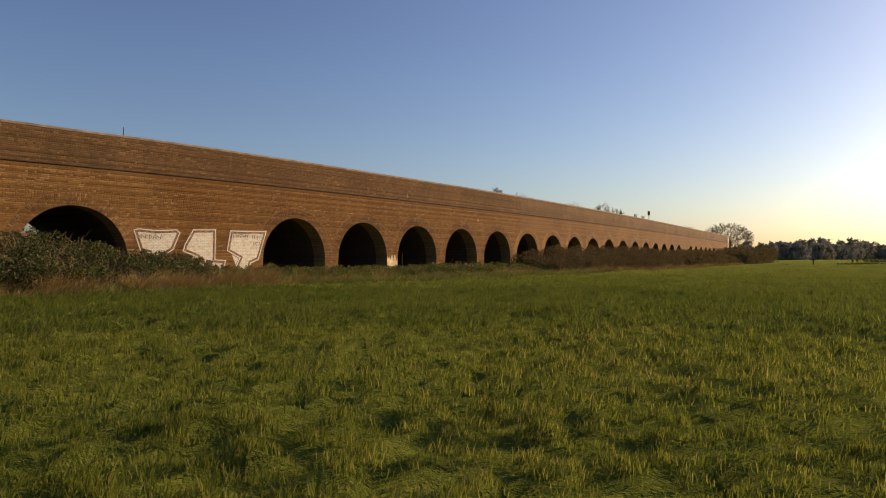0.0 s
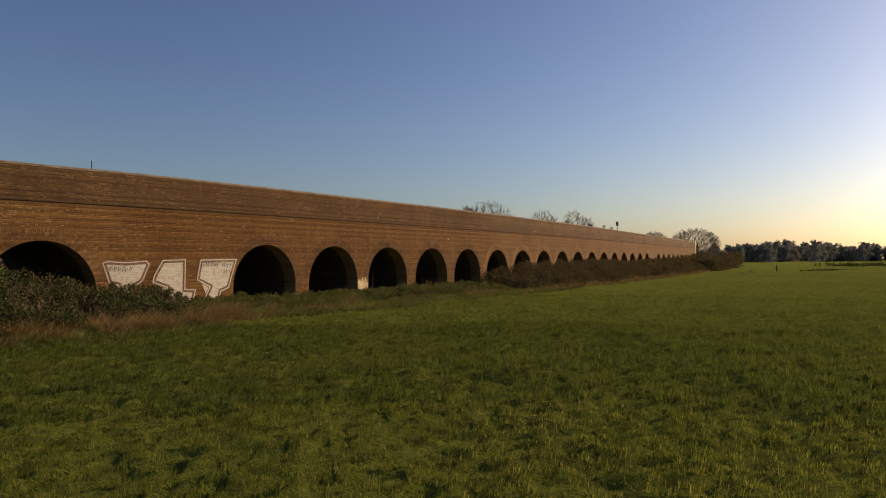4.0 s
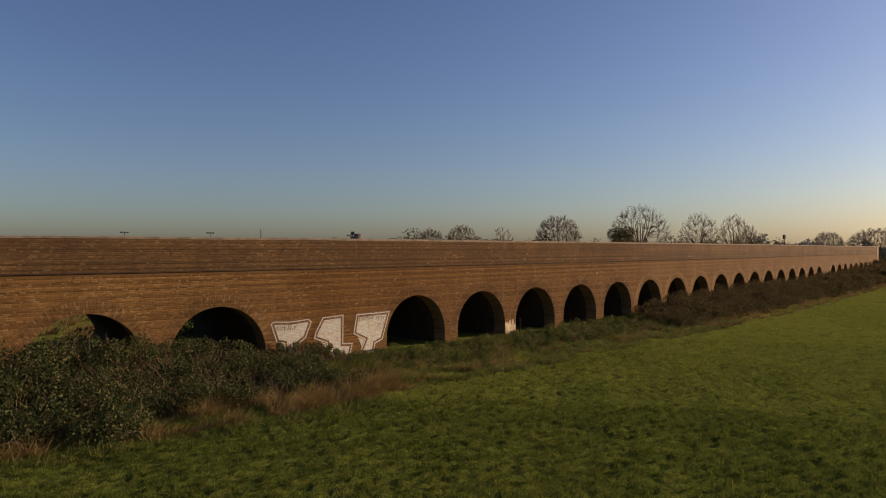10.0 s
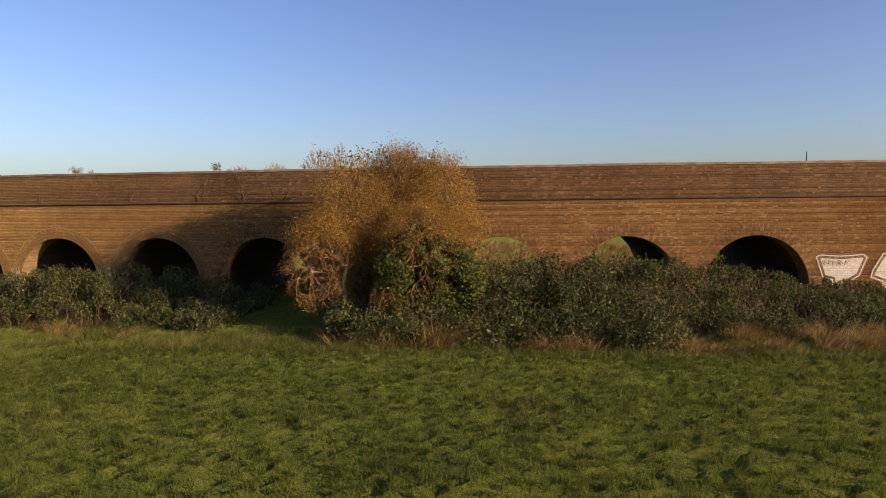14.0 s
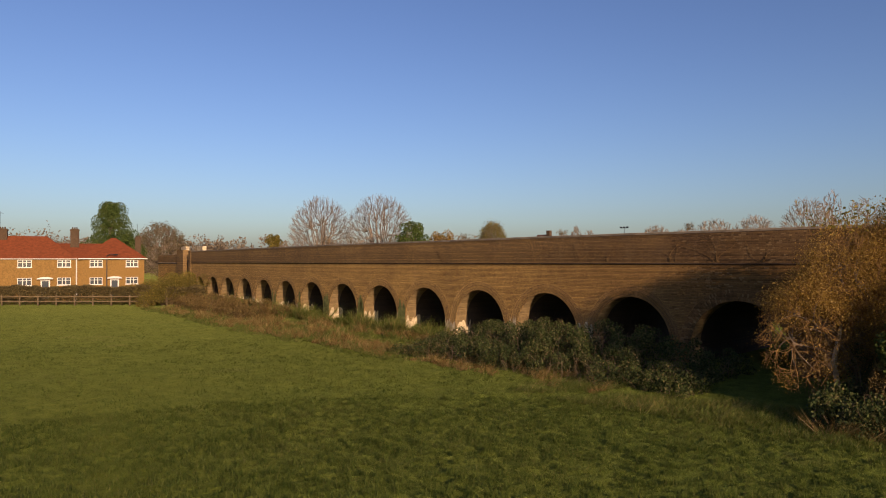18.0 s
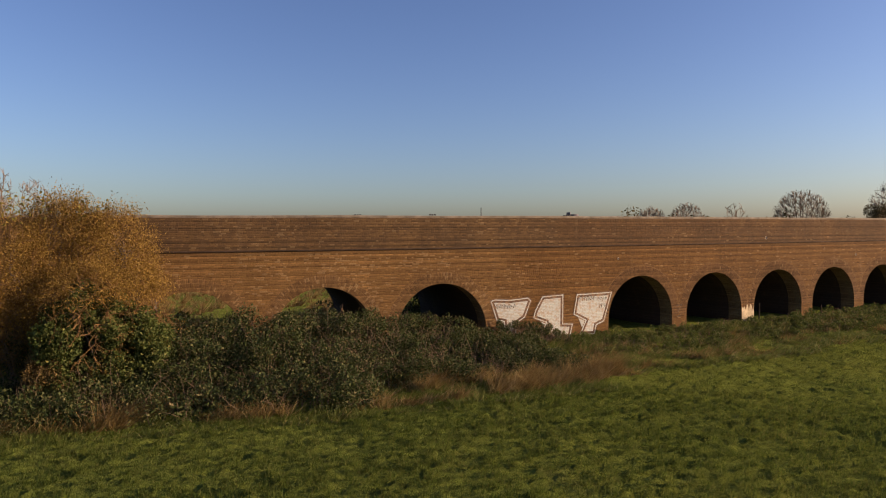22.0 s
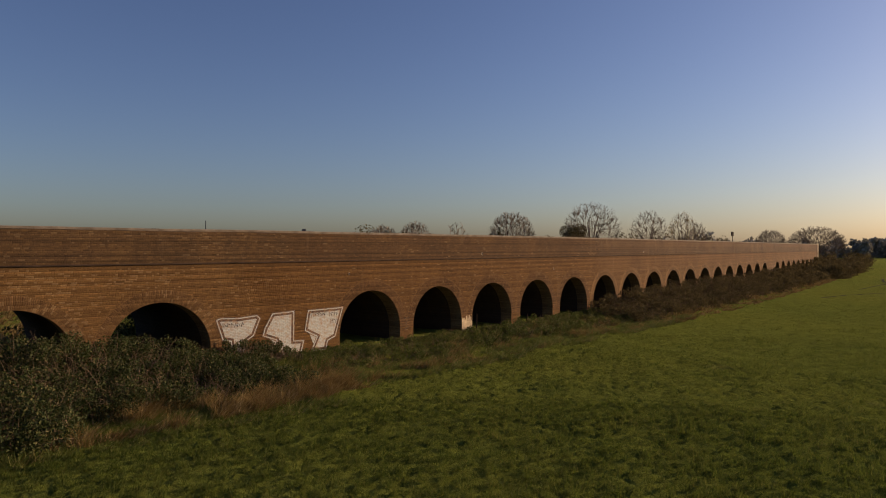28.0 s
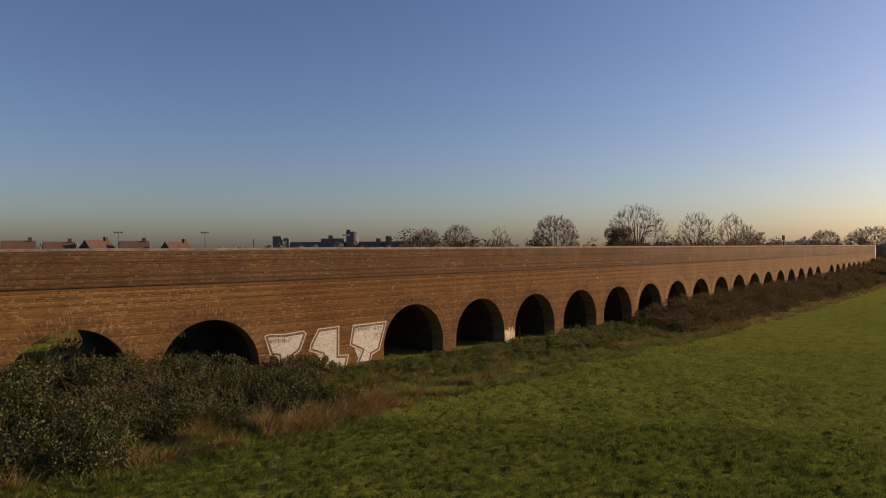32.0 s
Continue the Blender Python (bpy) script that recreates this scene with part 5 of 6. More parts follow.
winter_tree("bare_tree", -37.3, 81.1, 14.7, 3.4, 65, "tall slender bare tree behind the viaduct", counts=(5, 18, 70, 260), r_twig=0.03, fork=0.4, low=0.4, cz=0.7)
winter_tree("bare_tree", -33.6, 82.5, 13.8, 4.6, 66, "tall slender bare tree behind the viaduct", counts=(5, 18, 70, 260), r_twig=0.03, fork=0.4, low=0.4, cz=0.7)
winter_tree("bare_tree", -144.5, 47.8, 11.8, 9.0, 67, "fine-twigged brown tree beyond the bridge", r_twig=0.035, leaf=HEDGE, leaf_size=0.22)
winter_tree("poplar", -113.7, 117.9, 14.3, 6.5, 68, "yellowing poplar behind the viaduct", r_twig=0.04, leaf=YELLOW_BUSH, leaf_size=0.3)


def leafy_tree(name, x, y, h, w, seed, mat, label, n=7000, size=0.22, cone=0.4):
    rng = np.random.default_rng(seed)
    ob = tagged(group_empty(name, (x, y, float(ground_z(x, y)) - 0.05)), label, "tree")
    segs = [[0, 0, 0, h * 0.03, 0, 0, h * 0.75, h * 0.008]]
    blobs = []
    for k in range(80):
        f = rng.uniform(0.15, 0.97)
        rad = w / 2 * math.sqrt(max(0.02, 1 - ((f - 0.42) / 0.62) ** 2)) * (1 - cone * max(0, f - 0.4))
        a, rr = rng.uniform(0, 2 * math.pi), rad * rng.uniform(0.35, 0.95)
        p = (rr * math.cos(a), rr * math.sin(a), f * h)
        segs.append([0, 0, f * h * 0.6, 0.07, *p, 0.02])
        blobs.append((*p, w * rng.uniform(0.07, 0.15)))
    link_mesh("trunk", np_mesh("trunk", *limbs(segs, 5)), BARK, ob)
    c = clump_points(rng, n, blobs)
    link_mesh("crown", np_mesh("crown", *leaf_cloud(c, size * rng.uniform(0.6, 1.3, n), rng)), mat, ob)
    return ob


leafy_tree("evergreen_tree", -146.5, 39.5, 15.2, 11.0, 71, CONIFER, "big dense evergreen tree behind the house", 36000, 0.13, 0.95)
leafy_tree("evergreen_shrub", -90.8, 55.0, 11.0, 6.5, 72, CONIFER, "dark evergreen tree behind the viaduct", 14000, 0.13)
leafy_tree("brown_shrub", -89.2, 61.1, 9.6, 7.0, 73, AUTUMN, "brown-leaved tree behind the viaduct", 9000, 0.13)
leafy_tree("brown_shrub", 105.1, 49.4, 10.4, 8.6, 74, HEDGE, "dense dark shrub beyond the viaduct", 13000, 0.14, 0.2)
leafy_tree("yellow_shrub", -118.6, 52.4, 9.9, 4.0, 75, YELLOW_BUSH, "small yellow-leaved tree behind the viaduct", 7000, 0.12)


winter_tree("poplar", -115.9, 172.9, 16.0, 4.0, 171, "narrow bare poplar far behind the viaduct", counts=(6, 24, 110, 480), r_twig=0.06, fork=0.3, low=0.2)
winter_tree("bare_tree", -112.3, 174.5, 14.6, 4.5, 172, "small bare tree far behind the viaduct", counts=(6, 24, 110, 480), r_twig=0.06)
winter_tree("bare_tree", -93.5, 181.2, 15.6, 11.0, 173, "hazy bare tree far behind the viaduct", r_twig=0.055)
winter_tree("bare_tree", -87.0, 183.5, 14.2, 9.0, 174, "hazy bare tree far behind the viaduct", r_twig=0.055)


# distant woods, in masses
def wood(name, pts, n_trees, hmin, hmax, seed, label, leaves=260, size=0.8, width=22, mat=None):
    rng = np.random.default_rng(seed)
    pts = np.array(pts, dtype=float)
    seg = np.concatenate([[0], np.cumsum(np.hypot(*np.diff(pts, axis=0).T))])
    vs, fs, k = [], [], 0
    for i in range(n_trees):
        f = rng.uniform(0, seg[-1])
        x, y = np.interp(f, seg, pts[:, 0]) + rng.normal() * width * 0.4, np.interp(f, seg, pts[:, 1]) + rng.normal() * width * 0.4
        h = rng.uniform(hmin, hmax) * (1.0 if rng.uniform() > 0.12 else 1.3)
        w = h * rng.uniform(0.35, 0.6)
        blobs = []
        for _ in range(34):
            f2 = rng.uniform(0.05, 0.93)
            reach = w * 0.5 * math.sqrt(max(0.05, 1 - ((f2 - 0.45) / 0.6) ** 2))
            blobs.append((x + rng.normal() * reach * 0.6, y + rng.normal() * reach * 0.6, h * f2 - 0.3, w * rng.uniform(0.16, 0.30)))
        v, fc = leaf_cloud(clump_points(rng, leaves, blobs), size * rng.uniform(0.6, 1.3, leaves), rng)
        vs.append(v), fs.append(fc + k)
        k += len(v)
    ob = link_mesh(name, np_mesh(name, np.concatenate(vs), np.concatenate(fs)), mat or FAR_WOOD_HAZED)
    return tagged(ob, label, "trees", kind="stuff")


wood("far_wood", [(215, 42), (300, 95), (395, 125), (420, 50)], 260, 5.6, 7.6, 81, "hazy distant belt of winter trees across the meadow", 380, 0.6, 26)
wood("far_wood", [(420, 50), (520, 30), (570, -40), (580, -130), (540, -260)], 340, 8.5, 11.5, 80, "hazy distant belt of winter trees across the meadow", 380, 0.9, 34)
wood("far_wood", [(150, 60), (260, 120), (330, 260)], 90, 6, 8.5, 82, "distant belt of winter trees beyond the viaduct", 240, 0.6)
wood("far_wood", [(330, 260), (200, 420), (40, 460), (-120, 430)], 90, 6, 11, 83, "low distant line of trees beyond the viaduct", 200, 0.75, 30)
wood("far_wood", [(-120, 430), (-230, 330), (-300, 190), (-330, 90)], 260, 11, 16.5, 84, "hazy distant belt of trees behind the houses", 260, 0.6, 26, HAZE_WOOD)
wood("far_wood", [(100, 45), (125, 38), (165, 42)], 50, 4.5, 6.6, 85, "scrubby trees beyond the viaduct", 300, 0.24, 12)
wood("far_wood", [(55, 75), (95, 58), (150, 46), (185, 40)], 80, 6.6, 8.6, 88, "low scrubby line of winter trees behind the viaduct", 420, 0.22, 8, HEDGE)
wood("reed_bed", [(205, -18), (235, -30), (290, -50)], 420, 0.5, 1.1, 86, "low dark reedy scrub in the meadow", 80, 0.16, 12, ROUGH_GRASS)
wood("reed_bed", [(118, -16), (136, -20)], 90, 0.15, 0.3, 87, "low rough tussocks in the meadow", 50, 0.1, 3, ROUGH_GRASS)

# ---- the house beyond the hedge ----
H_WALL = plain("house_brick", (0.185, 0.108, 0.034), 0.9, 0.25, 6.0)
H_ROOF = plain("red_roof_tile", (0.155, 0.044, 0.018), 0.8, 0.25, 3.0)
H_WHITE = plain("white_window_frame", (0.50, 0.48, 0.44), 0.5, 0.05, 3.0)
H_CHIM = plain("chimney_brick", (0.068, 0.045, 0.028), 0.9, 0.3, 6.0)
glass = Mat("window_glass", 0.08, 0.6)
glass.colour((0.05, 0.06, 0.07))
GLASS = glass.m
FENCE = plain("grey_fence_timber", (0.12, 0.088, 0.05), 0.9, 0.3, 4.0)


def house_window(x, z, w, h, parent, y=0.0):
    win = boxed("window", (x - w / 2, y - 0.05, z), (x + w / 2, y + 0.05, z + h), H_WHITE, parent, 0.0, "white casement window")
    for a, b in ((x - w / 2 + 0.08, x - w * 0.16), (x - w * 0.10, x + w * 0.10), (x + w * 0.16, x + w / 2 - 0.08)):
        for c, d in ((z + 0.08, z + h * 0.62), (z + h * 0.62 + 0.06, z + h - 0.06)):
            boxed("pane", (a, y - 0.065, c), (b, y - 0.04, d), GLASS, win)
    boxed("sill", (x - w / 2 - 0.06, y - 0.14, z - 0.07), (x + w / 2 + 0.06, y + 0.02, z), H_WHITE, win)


def house_door(x, parent, y=0.0):
    door = boxed("door", (x - 0.55, y - 0.06, 0.2), (x + 0.55, y + 0.04, 2.75), H_WHITE, parent, 0.0, "white framed front door")
    boxed("door_leaf", (x - 0.38, y - 0.09, 0.2), (x + 0.38, y - 0.05, 2.6), GLASS, door, 0.0, "dark glazed door leaf")
    bm = bmesh.new()
    n = 8
    rows = [[bm.verts.new((x + 0.95 * math.cos(t), y - o, 2.85 + 0.3 * math.sin(t))) for t in np.linspace(math.pi, 0, n)] for o in (0.0, 0.7)]
    for a in range(n - 1):
        bm.faces.new((rows[0][a], rows[0][a + 1], rows[1][a + 1], rows[1][a]))
    bm.faces.new(rows[1])
    bm.faces.new((rows[0][0], rows[1][0], rows[1][-1], rows[0][-1]))
    part("porch_hood", bm, H_WHITE, door, "curved white porch hood")


def hip_roof(name, x0, x1, y0, y1, z, rise, parent, hips=(True, True)):
    bm = bmesh.new()
    o = 0.4
    x0, x1, y0, y1 = x0 - o, x1 + o, y0 - o, y1 + o
    ym = (y0 + y1) / 2
    run = (y1 - y0) / 2 * 0.95
    low = [bm.verts.new(p) for p in ((x0, y0, z), (x1, y0, z), (x1, y1, z), (x0, y1, z))]
    r0 = bm.verts.new((x0 + (run if hips[0] else 0), ym, z + rise))
    r1 = bm.verts.new((x1 - (run if hips[1] else 0), ym, z + rise))
    for f in ((low[0], low[1], r1, r0), (low[1], low[2], r1), (low[2], low[3], r0, r1), (low[3], low[0], r0), tuple(reversed(low))):
        bm.faces.new(f)
    return part(name, bm, H_ROOF, parent, "red clay tile roof")


def house():
    ob = tagged(group_empty("house", (-115.4, 26.4, -0.3), 60.4), "two-storey brick terrace house with red hipped roofs and white windows", "house")
    EAVES = 5.55
    boxed("wall", (-7.7, 0, 0), (0, 7.5, EAVES), H_WALL, ob)
    boxed("wall", (-26, 0.25, 0), (-7.7, 7.5, EAVES), H_WALL, ob)
    hip_roof("roof", -7.7, 0, 0, 7.5, EAVES, 2.9, ob)
    hip_roof("roof", -13, -5.5, 0.25, 7.4, EAVES, 2.1, ob, (False, False))
    hip_roof("roof", -26, -8.6, 0.25, 7.5, EAVES, 3.05, ob, (False, True))
    for x in (-5.95, -1.55):
        for z in (4.4, 2.05):
            house_window(x, z, 1.55, 0.95, ob)
    for x in (-9.75, -14.25, -17.9, -22.4):
        for z in (4.4, 2.05):
            house_window(x, z, 1.6, 0.98, ob, 0.25)
    house_door(-3.7, ob)
    house_door(-11.9, ob, 0.25)
    house_door(-20.1, ob, 0.25)
    boxed("gutter", (-26.2, -0.12, EAVES - 0.08), (-8.2, -0.02, EAVES + 0.04), H_WHITE, ob, 0.0, "white gutter")
    boxed("gutter", (-8.1, -0.5, EAVES - 0.08), (0.4, -0.4, EAVES + 0.04), H_WHITE, ob, 0.0, "white gutter")
    part("downpipe", tube(bmesh.new(), (-8.3, 0.15, 0), (-8.3, 0.15, EAVES), 0.08, None, 6), H_WHITE, ob, "white downpipe")
    for x, y, w, top in ((-8.65, 3.2, 1.05, 9.6), (-17.1, 3.6, 1.1, 9.55), (-0.6, 7.2, 0.8, 8.7)):
        ch = boxed("chimney", (x - w / 2, y - 0.45, EAVES - 1.0), (x + w / 2, y + 0.45, top), H_CHIM, ob, 0.02, "tall brick chimney stack")
        boxed("chimney_cap", (x - w / 2 - 0.06, y - 0.5, top - 0.22), (x + w / 2 + 0.06, y + 0.5, top - 0.08), H_CHIM, ch)
        for k in (-0.35, 0.0, 0.35):
            part("chimney_pot", tube(bmesh.new(), (x + k * w * 0.7, y, top), (x + k * w * 0.7, y, top + 0.25), 0.1, 0.08, 8), H_CHIM, ch)
    part("aerial", tube(tube(bmesh.new(), (-17.4, 3.6, 9.5), (-17.4, 3.6, 11.8), 0.03), (-17.8, 3.6, 11.6), (-17.0, 3.6, 11.6), 0.03), DARK, ob, "thin television aerial")
    part("aerial", tube(bmesh.new(), (-0.7, 7.2, 8.6), (-0.7, 7.2, 10.6), 0.03), DARK, ob, "thin television aerial")


house()


def street_lamp(x, y, h):
    ob = tagged(group_empty("street_lamp", (x, y, -0.3), 36), "dark slender street lamp in front of the house", "street lamp")
    part("pole", tube(bmesh.new(), (0, 0, 0), (0, 0, h), 0.09, 0.06, 8), DARK, ob)
    bm = tube(bmesh.new(), (0, 0, h - 0.02), (0.4, 0, h + 0.25), 0.05)
    tube(bm, (0.4, 0, h + 0.25), (1.0, 0, h + 0.2), 0.05)
    part("arm", bm, DARK, ob)
    boxed("lantern", (0.9, -0.12, h + 0.1), (1.5, 0.12, h + 0.26), DARK, ob, 0.03)


street_lamp(-117.6, 22.3, 5.9)
street_lamp(-119.6, 21.6, 3.9)


# hedge and post-and-rail fence at the edge of the meadow
def hedge():
    rng = np.random.default_rng(91)
    n = 40000
    f = rng.uniform(-26, 17, n)
    ux, uy = 0.848, 0.53
    cx, cy = -111.0, 13.6
    across = rng.normal(size=n) * 0.55
    top = 2.2 + 0.12 * np.sin(f * 0.8) + 0.1 * np.sin(f * 2.9)
    z = top * rng.uniform(0, 1, n) ** 0.6 - 0.3
    c = np.stack([cx + ux * f - uy * across, cy + uy * f + ux * across, z], 1)
    me = np_mesh("hedge", *leaf_cloud(c, 0.1 * rng.uniform(0.6, 1.3, n), rng))
    tagged(link_mesh("hedge", me, HEDGE), "long trimmed brown leafless hedge in front of the house", "hedge")


hedge()


def fence():
    ob = tagged(group_empty("post_and_rail_fence", (-110.4, 12.0, -0.3), math.degrees(math.atan2(0.53, 0.848))), "weathered post-and-rail timber fence along the hedge", "fence")
    xs = np.arange(-24, 14, 2.2)
    for x in xs:
        boxed("post", (x - 0.07, -0.06, 0), (x + 0.07, 0.06, 1.3), FENCE, ob, 0.01)
    for a, b in zip(xs, xs[1:]):
        for z in (0.45, 1.0):
            boxed("rail", (a, -0.1, z), (b, -0.05, z + 0.11), FENCE, ob)


fence()

# ---- a castle on its hill, far off ----
CASTLE = plain("hazy_stone", (0.13, 0.12, 0.13), 0.95, 0.15, 0.05)


def castle():
    ux, uy = 0.762, -0.647
    ob = tagged(group_empty("castle", (883, 1164, -11), math.degrees(math.atan2(uy, ux))), "grey stone castle with towers far off on a hill", "castle")
    boxed("curtain_wall", (-150, 0, 0), (190, 25, 34), CASTLE, ob)
    boxed("hall", (-60, -8, 0), (-12, 20, 41), CASTLE, ob)
    keep = part("keep", tube(bmesh.new(), (6, 0, 0), (6, 0, 55.5), 14, 13, 20), CASTLE, ob, "round stone keep")
    boxed("turret", (-6, -6, 42), (2, 6, 60), CASTLE, keep)
    for x, w, h in ((-152, 18, 45), (-133, 12, 41), (84, 13, 44), (62, 10, 39), (143, 16, 43), (170, 12, 40), (-40, 8, 46)):
        t = boxed("tower", (x - w / 2, -12, 0), (x + w / 2, 6, h), CASTLE, ob)
        n = 4
        for k in range(n):
            a = x - w / 2 + (k + 0.1) * w / n
            boxed("merlon", (a, -12, h), (a + w / n * 0.55, -9, h + 2.4), CASTLE, t)


castle()


def mast(x, y, h):
    ob = tagged(group_empty("floodlight_mast", (x, y, -0.3)), "thin floodlight mast far beyond the viaduct", "mast", "floodlight masts")
    part("pole", tube(bmesh.new(), (0, 0, 0), (0, 0, h), 0.12, 0.08, 6), DARK, ob)
    boxed("crossbar", (-1.3, -0.08, h), (1.3, 0.08, h + 0.15), DARK, ob)
    for k in (-1.0, 0.0, 1.0):
        boxed("floodlight", (k - 0.3, -0.2, h + 0.15), (k + 0.3, 0.2, h + 0.5), DARK, ob)


mast(58.7, 206.9, 12.3)
mast(83.5, 196.4, 12.3)
mast(105.9, 146.4, 10.7)
mast(-102.4, 178.3, 14.9)

# far roofs and stacks on the skyline
ROOFS = plain("far_tiles", (0.10, 0.062, 0.05), 0.9, 0.2, 0.2)


def far_house(x, y, w, h, seed):
    rng = random.Random(seed)
    ob = tagged(group_empty("far_house", (x, y, -0.3), rng.uniform(-20, 20)), "distant house with a brown tiled roof on the skyline", "house", "distant houses")
    boxed("wall", (-w / 2, -4, 0), (w / 2, 4, h * 0.62), H_CHIM, ob)
    bm = bmesh.new()
    v = [bm.verts.new(p) for p in ((-w / 2, -4.4, h * 0.6), (w / 2, -4.4, h * 0.6), (w / 2, 4.4, h * 0.6), (-w / 2, 4.4, h * 0.6), (-w / 2, 0, h), (w / 2, 0, h))]
    for f in ((0, 1, 5, 4), (2, 3, 4, 5), (1, 2, 5), (3, 0, 4)):
        bm.faces.new([v[i] for i in f])
    part("roof", bm, ROOFS, ob)
    boxed("chimney", (w * 0.28, -0.6, h * 0.7), (w * 0.28 + 1.2, 0.6, h + 1.2), H_CHIM, ob)


far_house(-125.0, 168.6, 5, 13.2, 3)
for k, a in enumerate((66, 69, 71.5, 74, 76.5, 80, 84)):
    far_house(-26.5 + 300 * math.cos(radians(a)), -28 + 300 * math.sin(radians(a)), 11, 10.0 + (k * 37 % 5) * 0.2, k)

# a post in the meadow
tagged(part("stake", tube(bmesh.new(), (113.9, -11.0, -0.4), (114.0, -11.0, 0.85), 0.12, 0.1, 6), STAKE, None), "short leaning timber stake in the meadow", "post")


# a trodden path across the far meadow
def footpath(pts, w):
    pts = np.array(pts, dtype=float)
    seg = np.concatenate([[0], np.cumsum(np.hypot(*np.diff(pts, axis=0).T))])
    f = np.arange(0, seg[-1], 0.8)
    x, y = np.interp(f, seg, pts[:, 0]) + 0.5 * np.sin(f * 0.13), np.interp(f, seg, pts[:, 1]) + 0.35 * np.sin(f * 0.21)
    dx, dy = np.gradient(x), np.gradient(y)
    ln = np.hypot(dx, dy)
    nx, ny = -dy / ln * w / 2, dx / ln * w / 2
    v = []
    for s in (-1, 0, 1):
        v.append(np.stack([x + s * nx, y + s * ny, knoll(x + s * nx, y + s * ny) + 0.05], 1))
    n = len(f)
    k = np.arange(n - 1)
    fc = np.concatenate([np.stack([k + r * n, k + 1 + r * n, k + 1 + (r + 1) * n, k + (r + 1) * n], 1) for r in (0, 1)])
    return tagged(link_mesh("footpath", np_mesh("footpath", np.concatenate(v), fc), PATH), "faint trodden path through the meadow grass", "path", kind="structure")


PATH = plain("trodden_grass", (0.016, 0.020, 0.005), 1.0, 0.3, 1.5)
footpath(((60, -9), (75, -14), (95, -22), (130, -38)), 0.34)
footpath(((118, -6), (100, -9), (80, -9.5)), 0.3)

# drain outlets in the parapet, with dark mouths
for s, z, r in ((10.0, 4.95, 0.13), (36.5, 4.95, 0.12), (-1.6, 3.95, 0.07), (19.2, 3.75, 0.08)):
    ob = tagged(group_empty("drain_outlet", W(s, -0.03, z)), "small round drain outlet in the brick wall", "drain", "drain outlets")
    bm = bmesh.new()
    n = 12
    ri = [bm.verts.new((r * 0.6 * math.cos(k * math.tau / n), -0.02, r * 0.6 * math.sin(k * math.tau / n))) for k in range(n)]
    ro = [bm.verts.new((r * math.cos(k * math.tau / n), 0.03, r * math.sin(k * math.tau / n))) for k in range(n)]
    for k in range(n):
        bm.faces.new((ri[k], ri[(k + 1) % n], ro[(k + 1) % n], ro[k]))
    part("rim", bm, WHITEWASH_OR_SUNLIT, ob, "pale worn rim")
    bm = bmesh.new()
    bm.faces.new([bm.verts.new((r * 0.6 * math.cos(k * math.tau / n), -0.018, r * 0.6 * math.sin(k * math.tau / n))) for k in range(n)])
    part("mouth", bm, DARK, ob, "dark mouth")

px, py, _ = W(8.5, -0.7, 0)
tagged(part("stake", tube(bmesh.new(), (px, py, -0.2), (px + 0.03, py, 1.1), 0.045, 0.04, 6), STAKE, None), "thin dark stake at the foot of a pier", "post")
px, py, _ = W(13.4, -1.3, 0)
tagged(part("stake", tube(bmesh.new(), (px, py, -0.2), (px + 0.05, py, 0.8), 0.04, 0.035, 6), STAKE, None), "thin dark stake in the rank grass", "post")


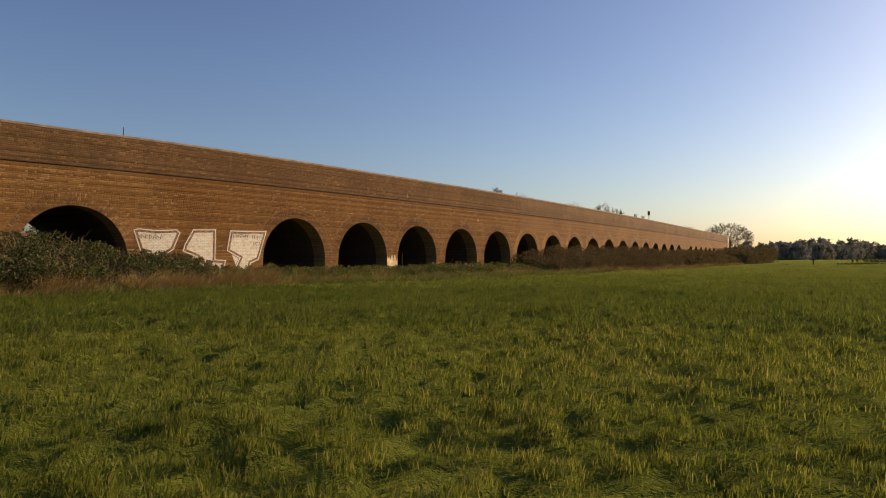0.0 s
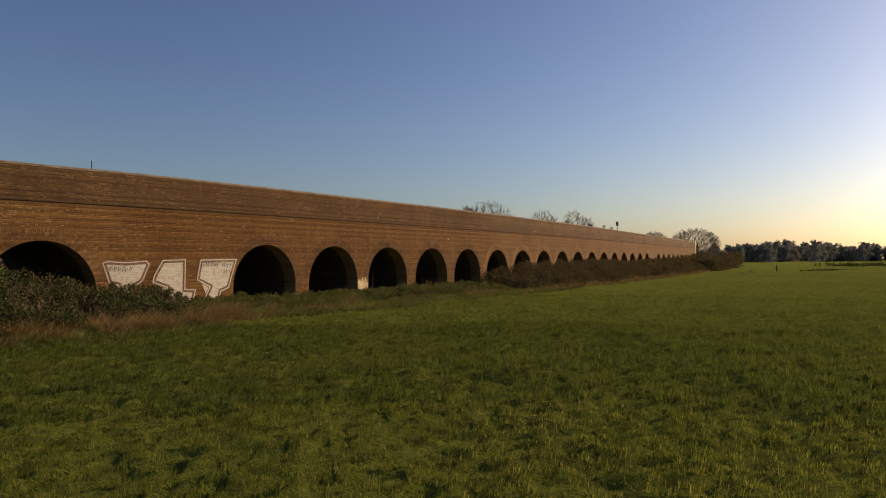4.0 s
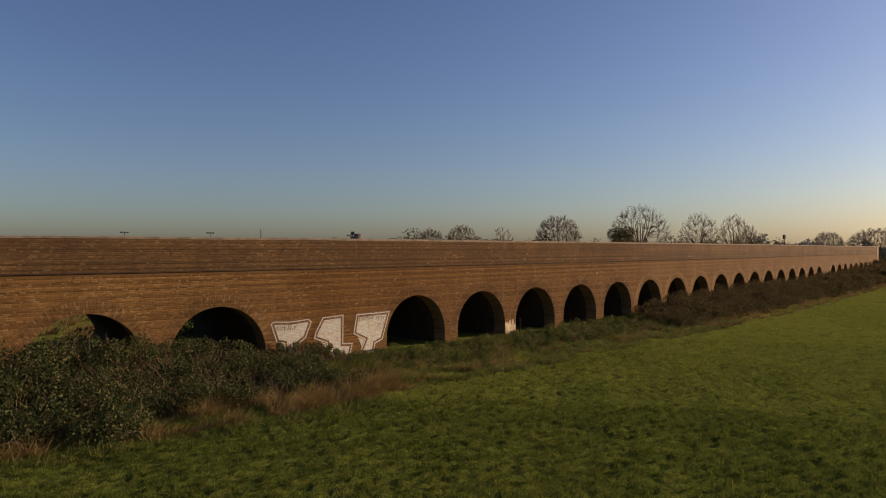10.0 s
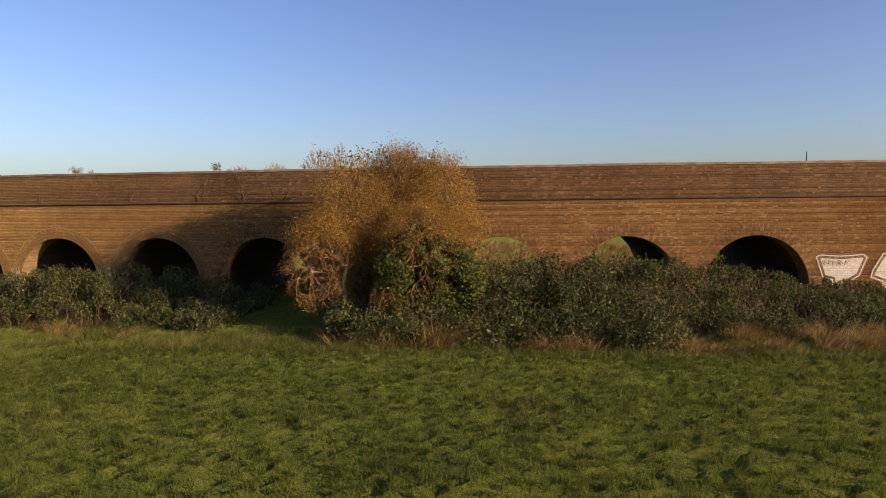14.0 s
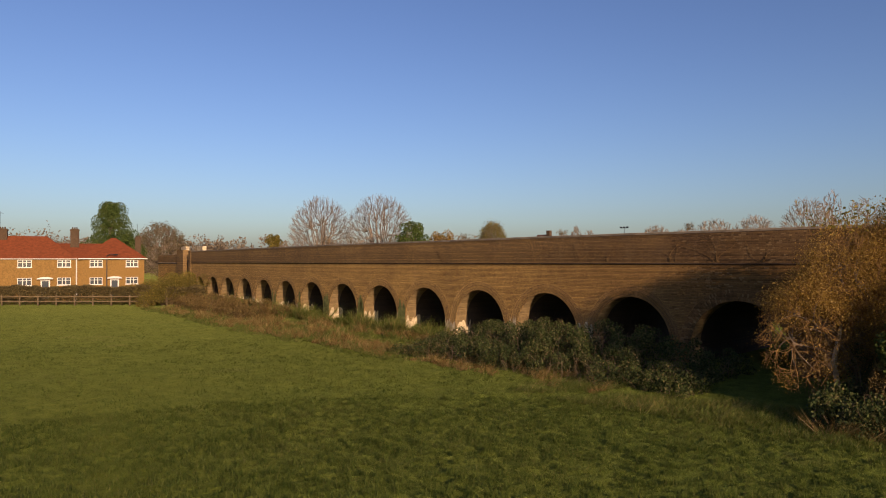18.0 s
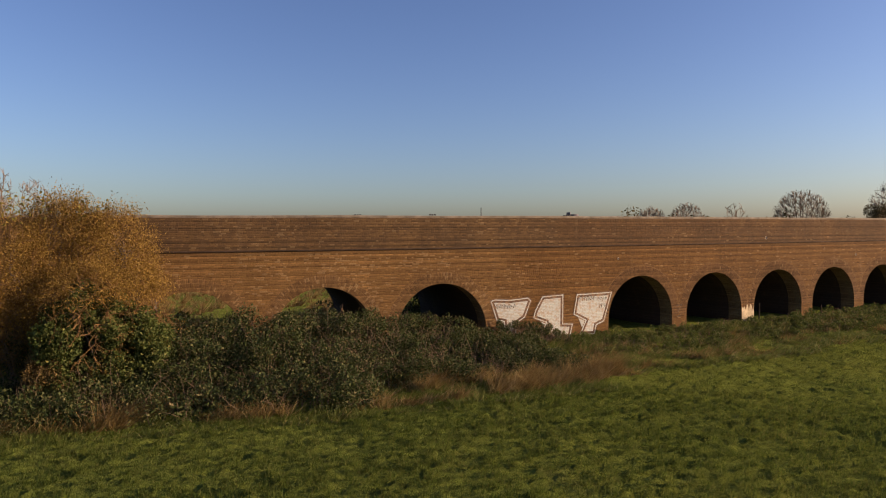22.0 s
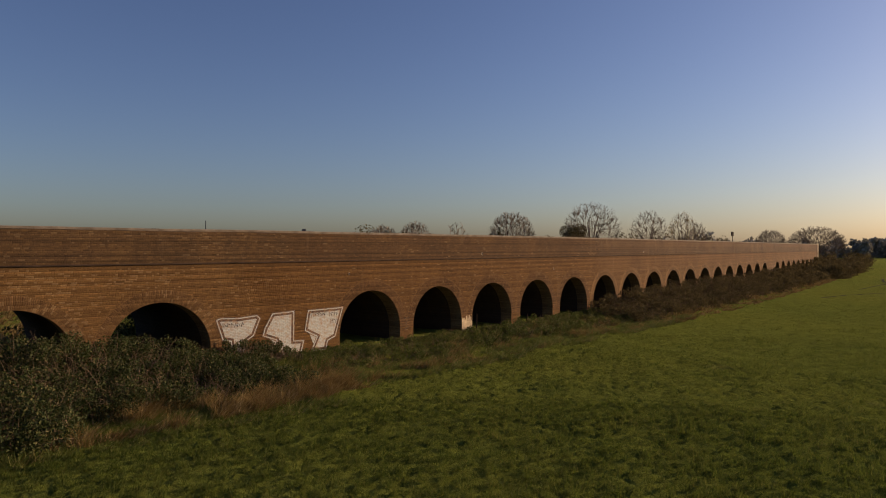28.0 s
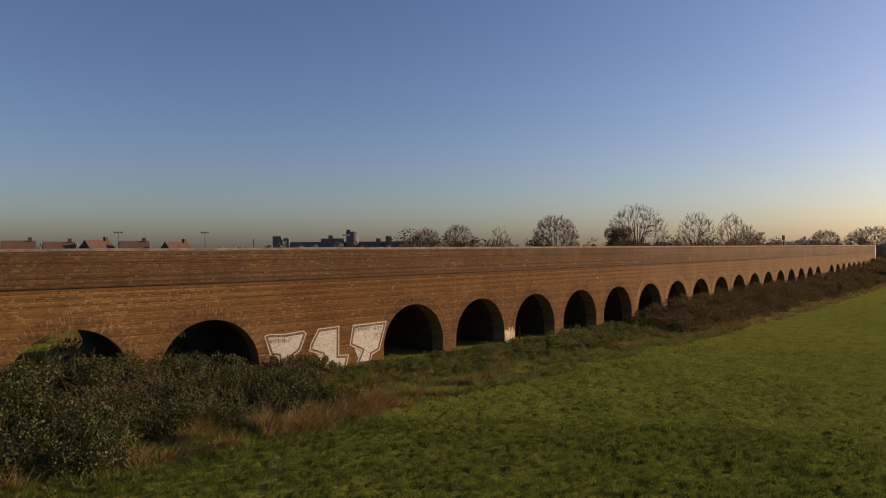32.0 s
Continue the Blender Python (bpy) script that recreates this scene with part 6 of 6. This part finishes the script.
# weeds rooted in the coping and dead climbers on the parapet
def weed(s, h, n, seed, mat, name="weed_tuft", z=None, off=0.15, label="scruffy weed rooted in the coping"):
    rng = np.random.default_rng(seed)
    base = W(s, off, Z_TOP if z is None else z)
    ob = tagged(group_empty(name, base), label, "weed", "coping weeds")
    segs = []
    for k in range(n):
        p, d = np.array([rng.normal() * h * 0.35, rng.normal() * 0.08, 0.0]), np.array([rng.normal() * 0.5, rng.normal() * 0.3 - 0.1, 1.0])
        for i in range(3):
            d /= np.linalg.norm(d)
            q2 = p + d * h * rng.uniform(0.2, 0.42)
            segs.append([*p, 0.012 - 0.003 * i, *q2, 0.009 - 0.003 * i])
            p = q2
            d = d + rng.normal(size=3) * 0.35
    segs = np.array(segs)
    link_mesh("stem_tangle", np_mesh("stem_tangle", *limbs(segs, 3)), TWIG, ob)["kind"] = "stuff"
    tips = np.repeat(segs[:, 4:7], 3, axis=0) + rng.normal(size=(len(segs) * 3, 3)) * 0.04
    link_mesh("foliage", np_mesh("foliage", *leaf_cloud(tips, 0.035, rng)), mat, ob)


for k, (s, h) in enumerate(((22.3, 0.4), (23.0, 0.3), (47.0, 0.45), (55.5, 0.4), (62.0, 0.5), (66.0, 0.4), (-44.0, 0.35), (-52.0, 0.45), (-60.5, 0.5), (-66.0, 0.6), (-70.0, 0.55), (-36.5, 0.4))):
    weed(s, h, 14, 300 + k, RUST_BUSH if s < 0 else BROWN_BUSH)


def climber(s, seed):
    """A dead climber hanging on the parapet's face."""
    rng = np.random.default_rng(seed)
    ob = tagged(group_empty("dead_climber", W(s, -0.05, Z_STRING + 0.1)), "leafless dead climber clinging to the parapet", "climber", "dead climbers")
    inv = ob.matrix_world.inverted()
    segs = []
    for k in range(4):
        a, z = s + rng.normal() * 0.12, Z_STRING + 0.12
        da = rng.normal() * 0.5
        for i in range(7):
            a2, z2 = a + da * 0.17, z + rng.uniform(0.1, 0.2)
            p, q2 = inv @ Vector(W(a, -0.06, z)), inv @ Vector(W(a2, -0.06 - 0.02 * rng.uniform(), z2))
            segs.append([*p, 0.008 - 0.0008 * i, *q2, 0.0075 - 0.0008 * i])
            a, z = a2, z2
            da += rng.normal() * 0.35
    link_mesh("stem_tangle", np_mesh("stem_tangle", *limbs(np.array(segs), 3)), GOLD_TWIG, ob)


for k, s in enumerate((-35.0, -37.2, -40.8, -42.6, -46.0, -49.5, -54.0, -57.5, -33.0)):
    climber(s, 400 + k)


# the bricks that can be told apart above the painted letters
shared = []
for l in (0.215, 0.1025):
    me = np_mesh("brick", *brick_box(l, 0.065, 0.012))
    me.materials.append(LAID)
    shared.append(me)
for s, z, k in picked:
    ob = new("brick", shared[k])
    ob.parent = viaduct
    ob.matrix_world = pose(*W(s, 0, z), 0, 0, math.degrees(np.interp(s, LINE_S, ang)))
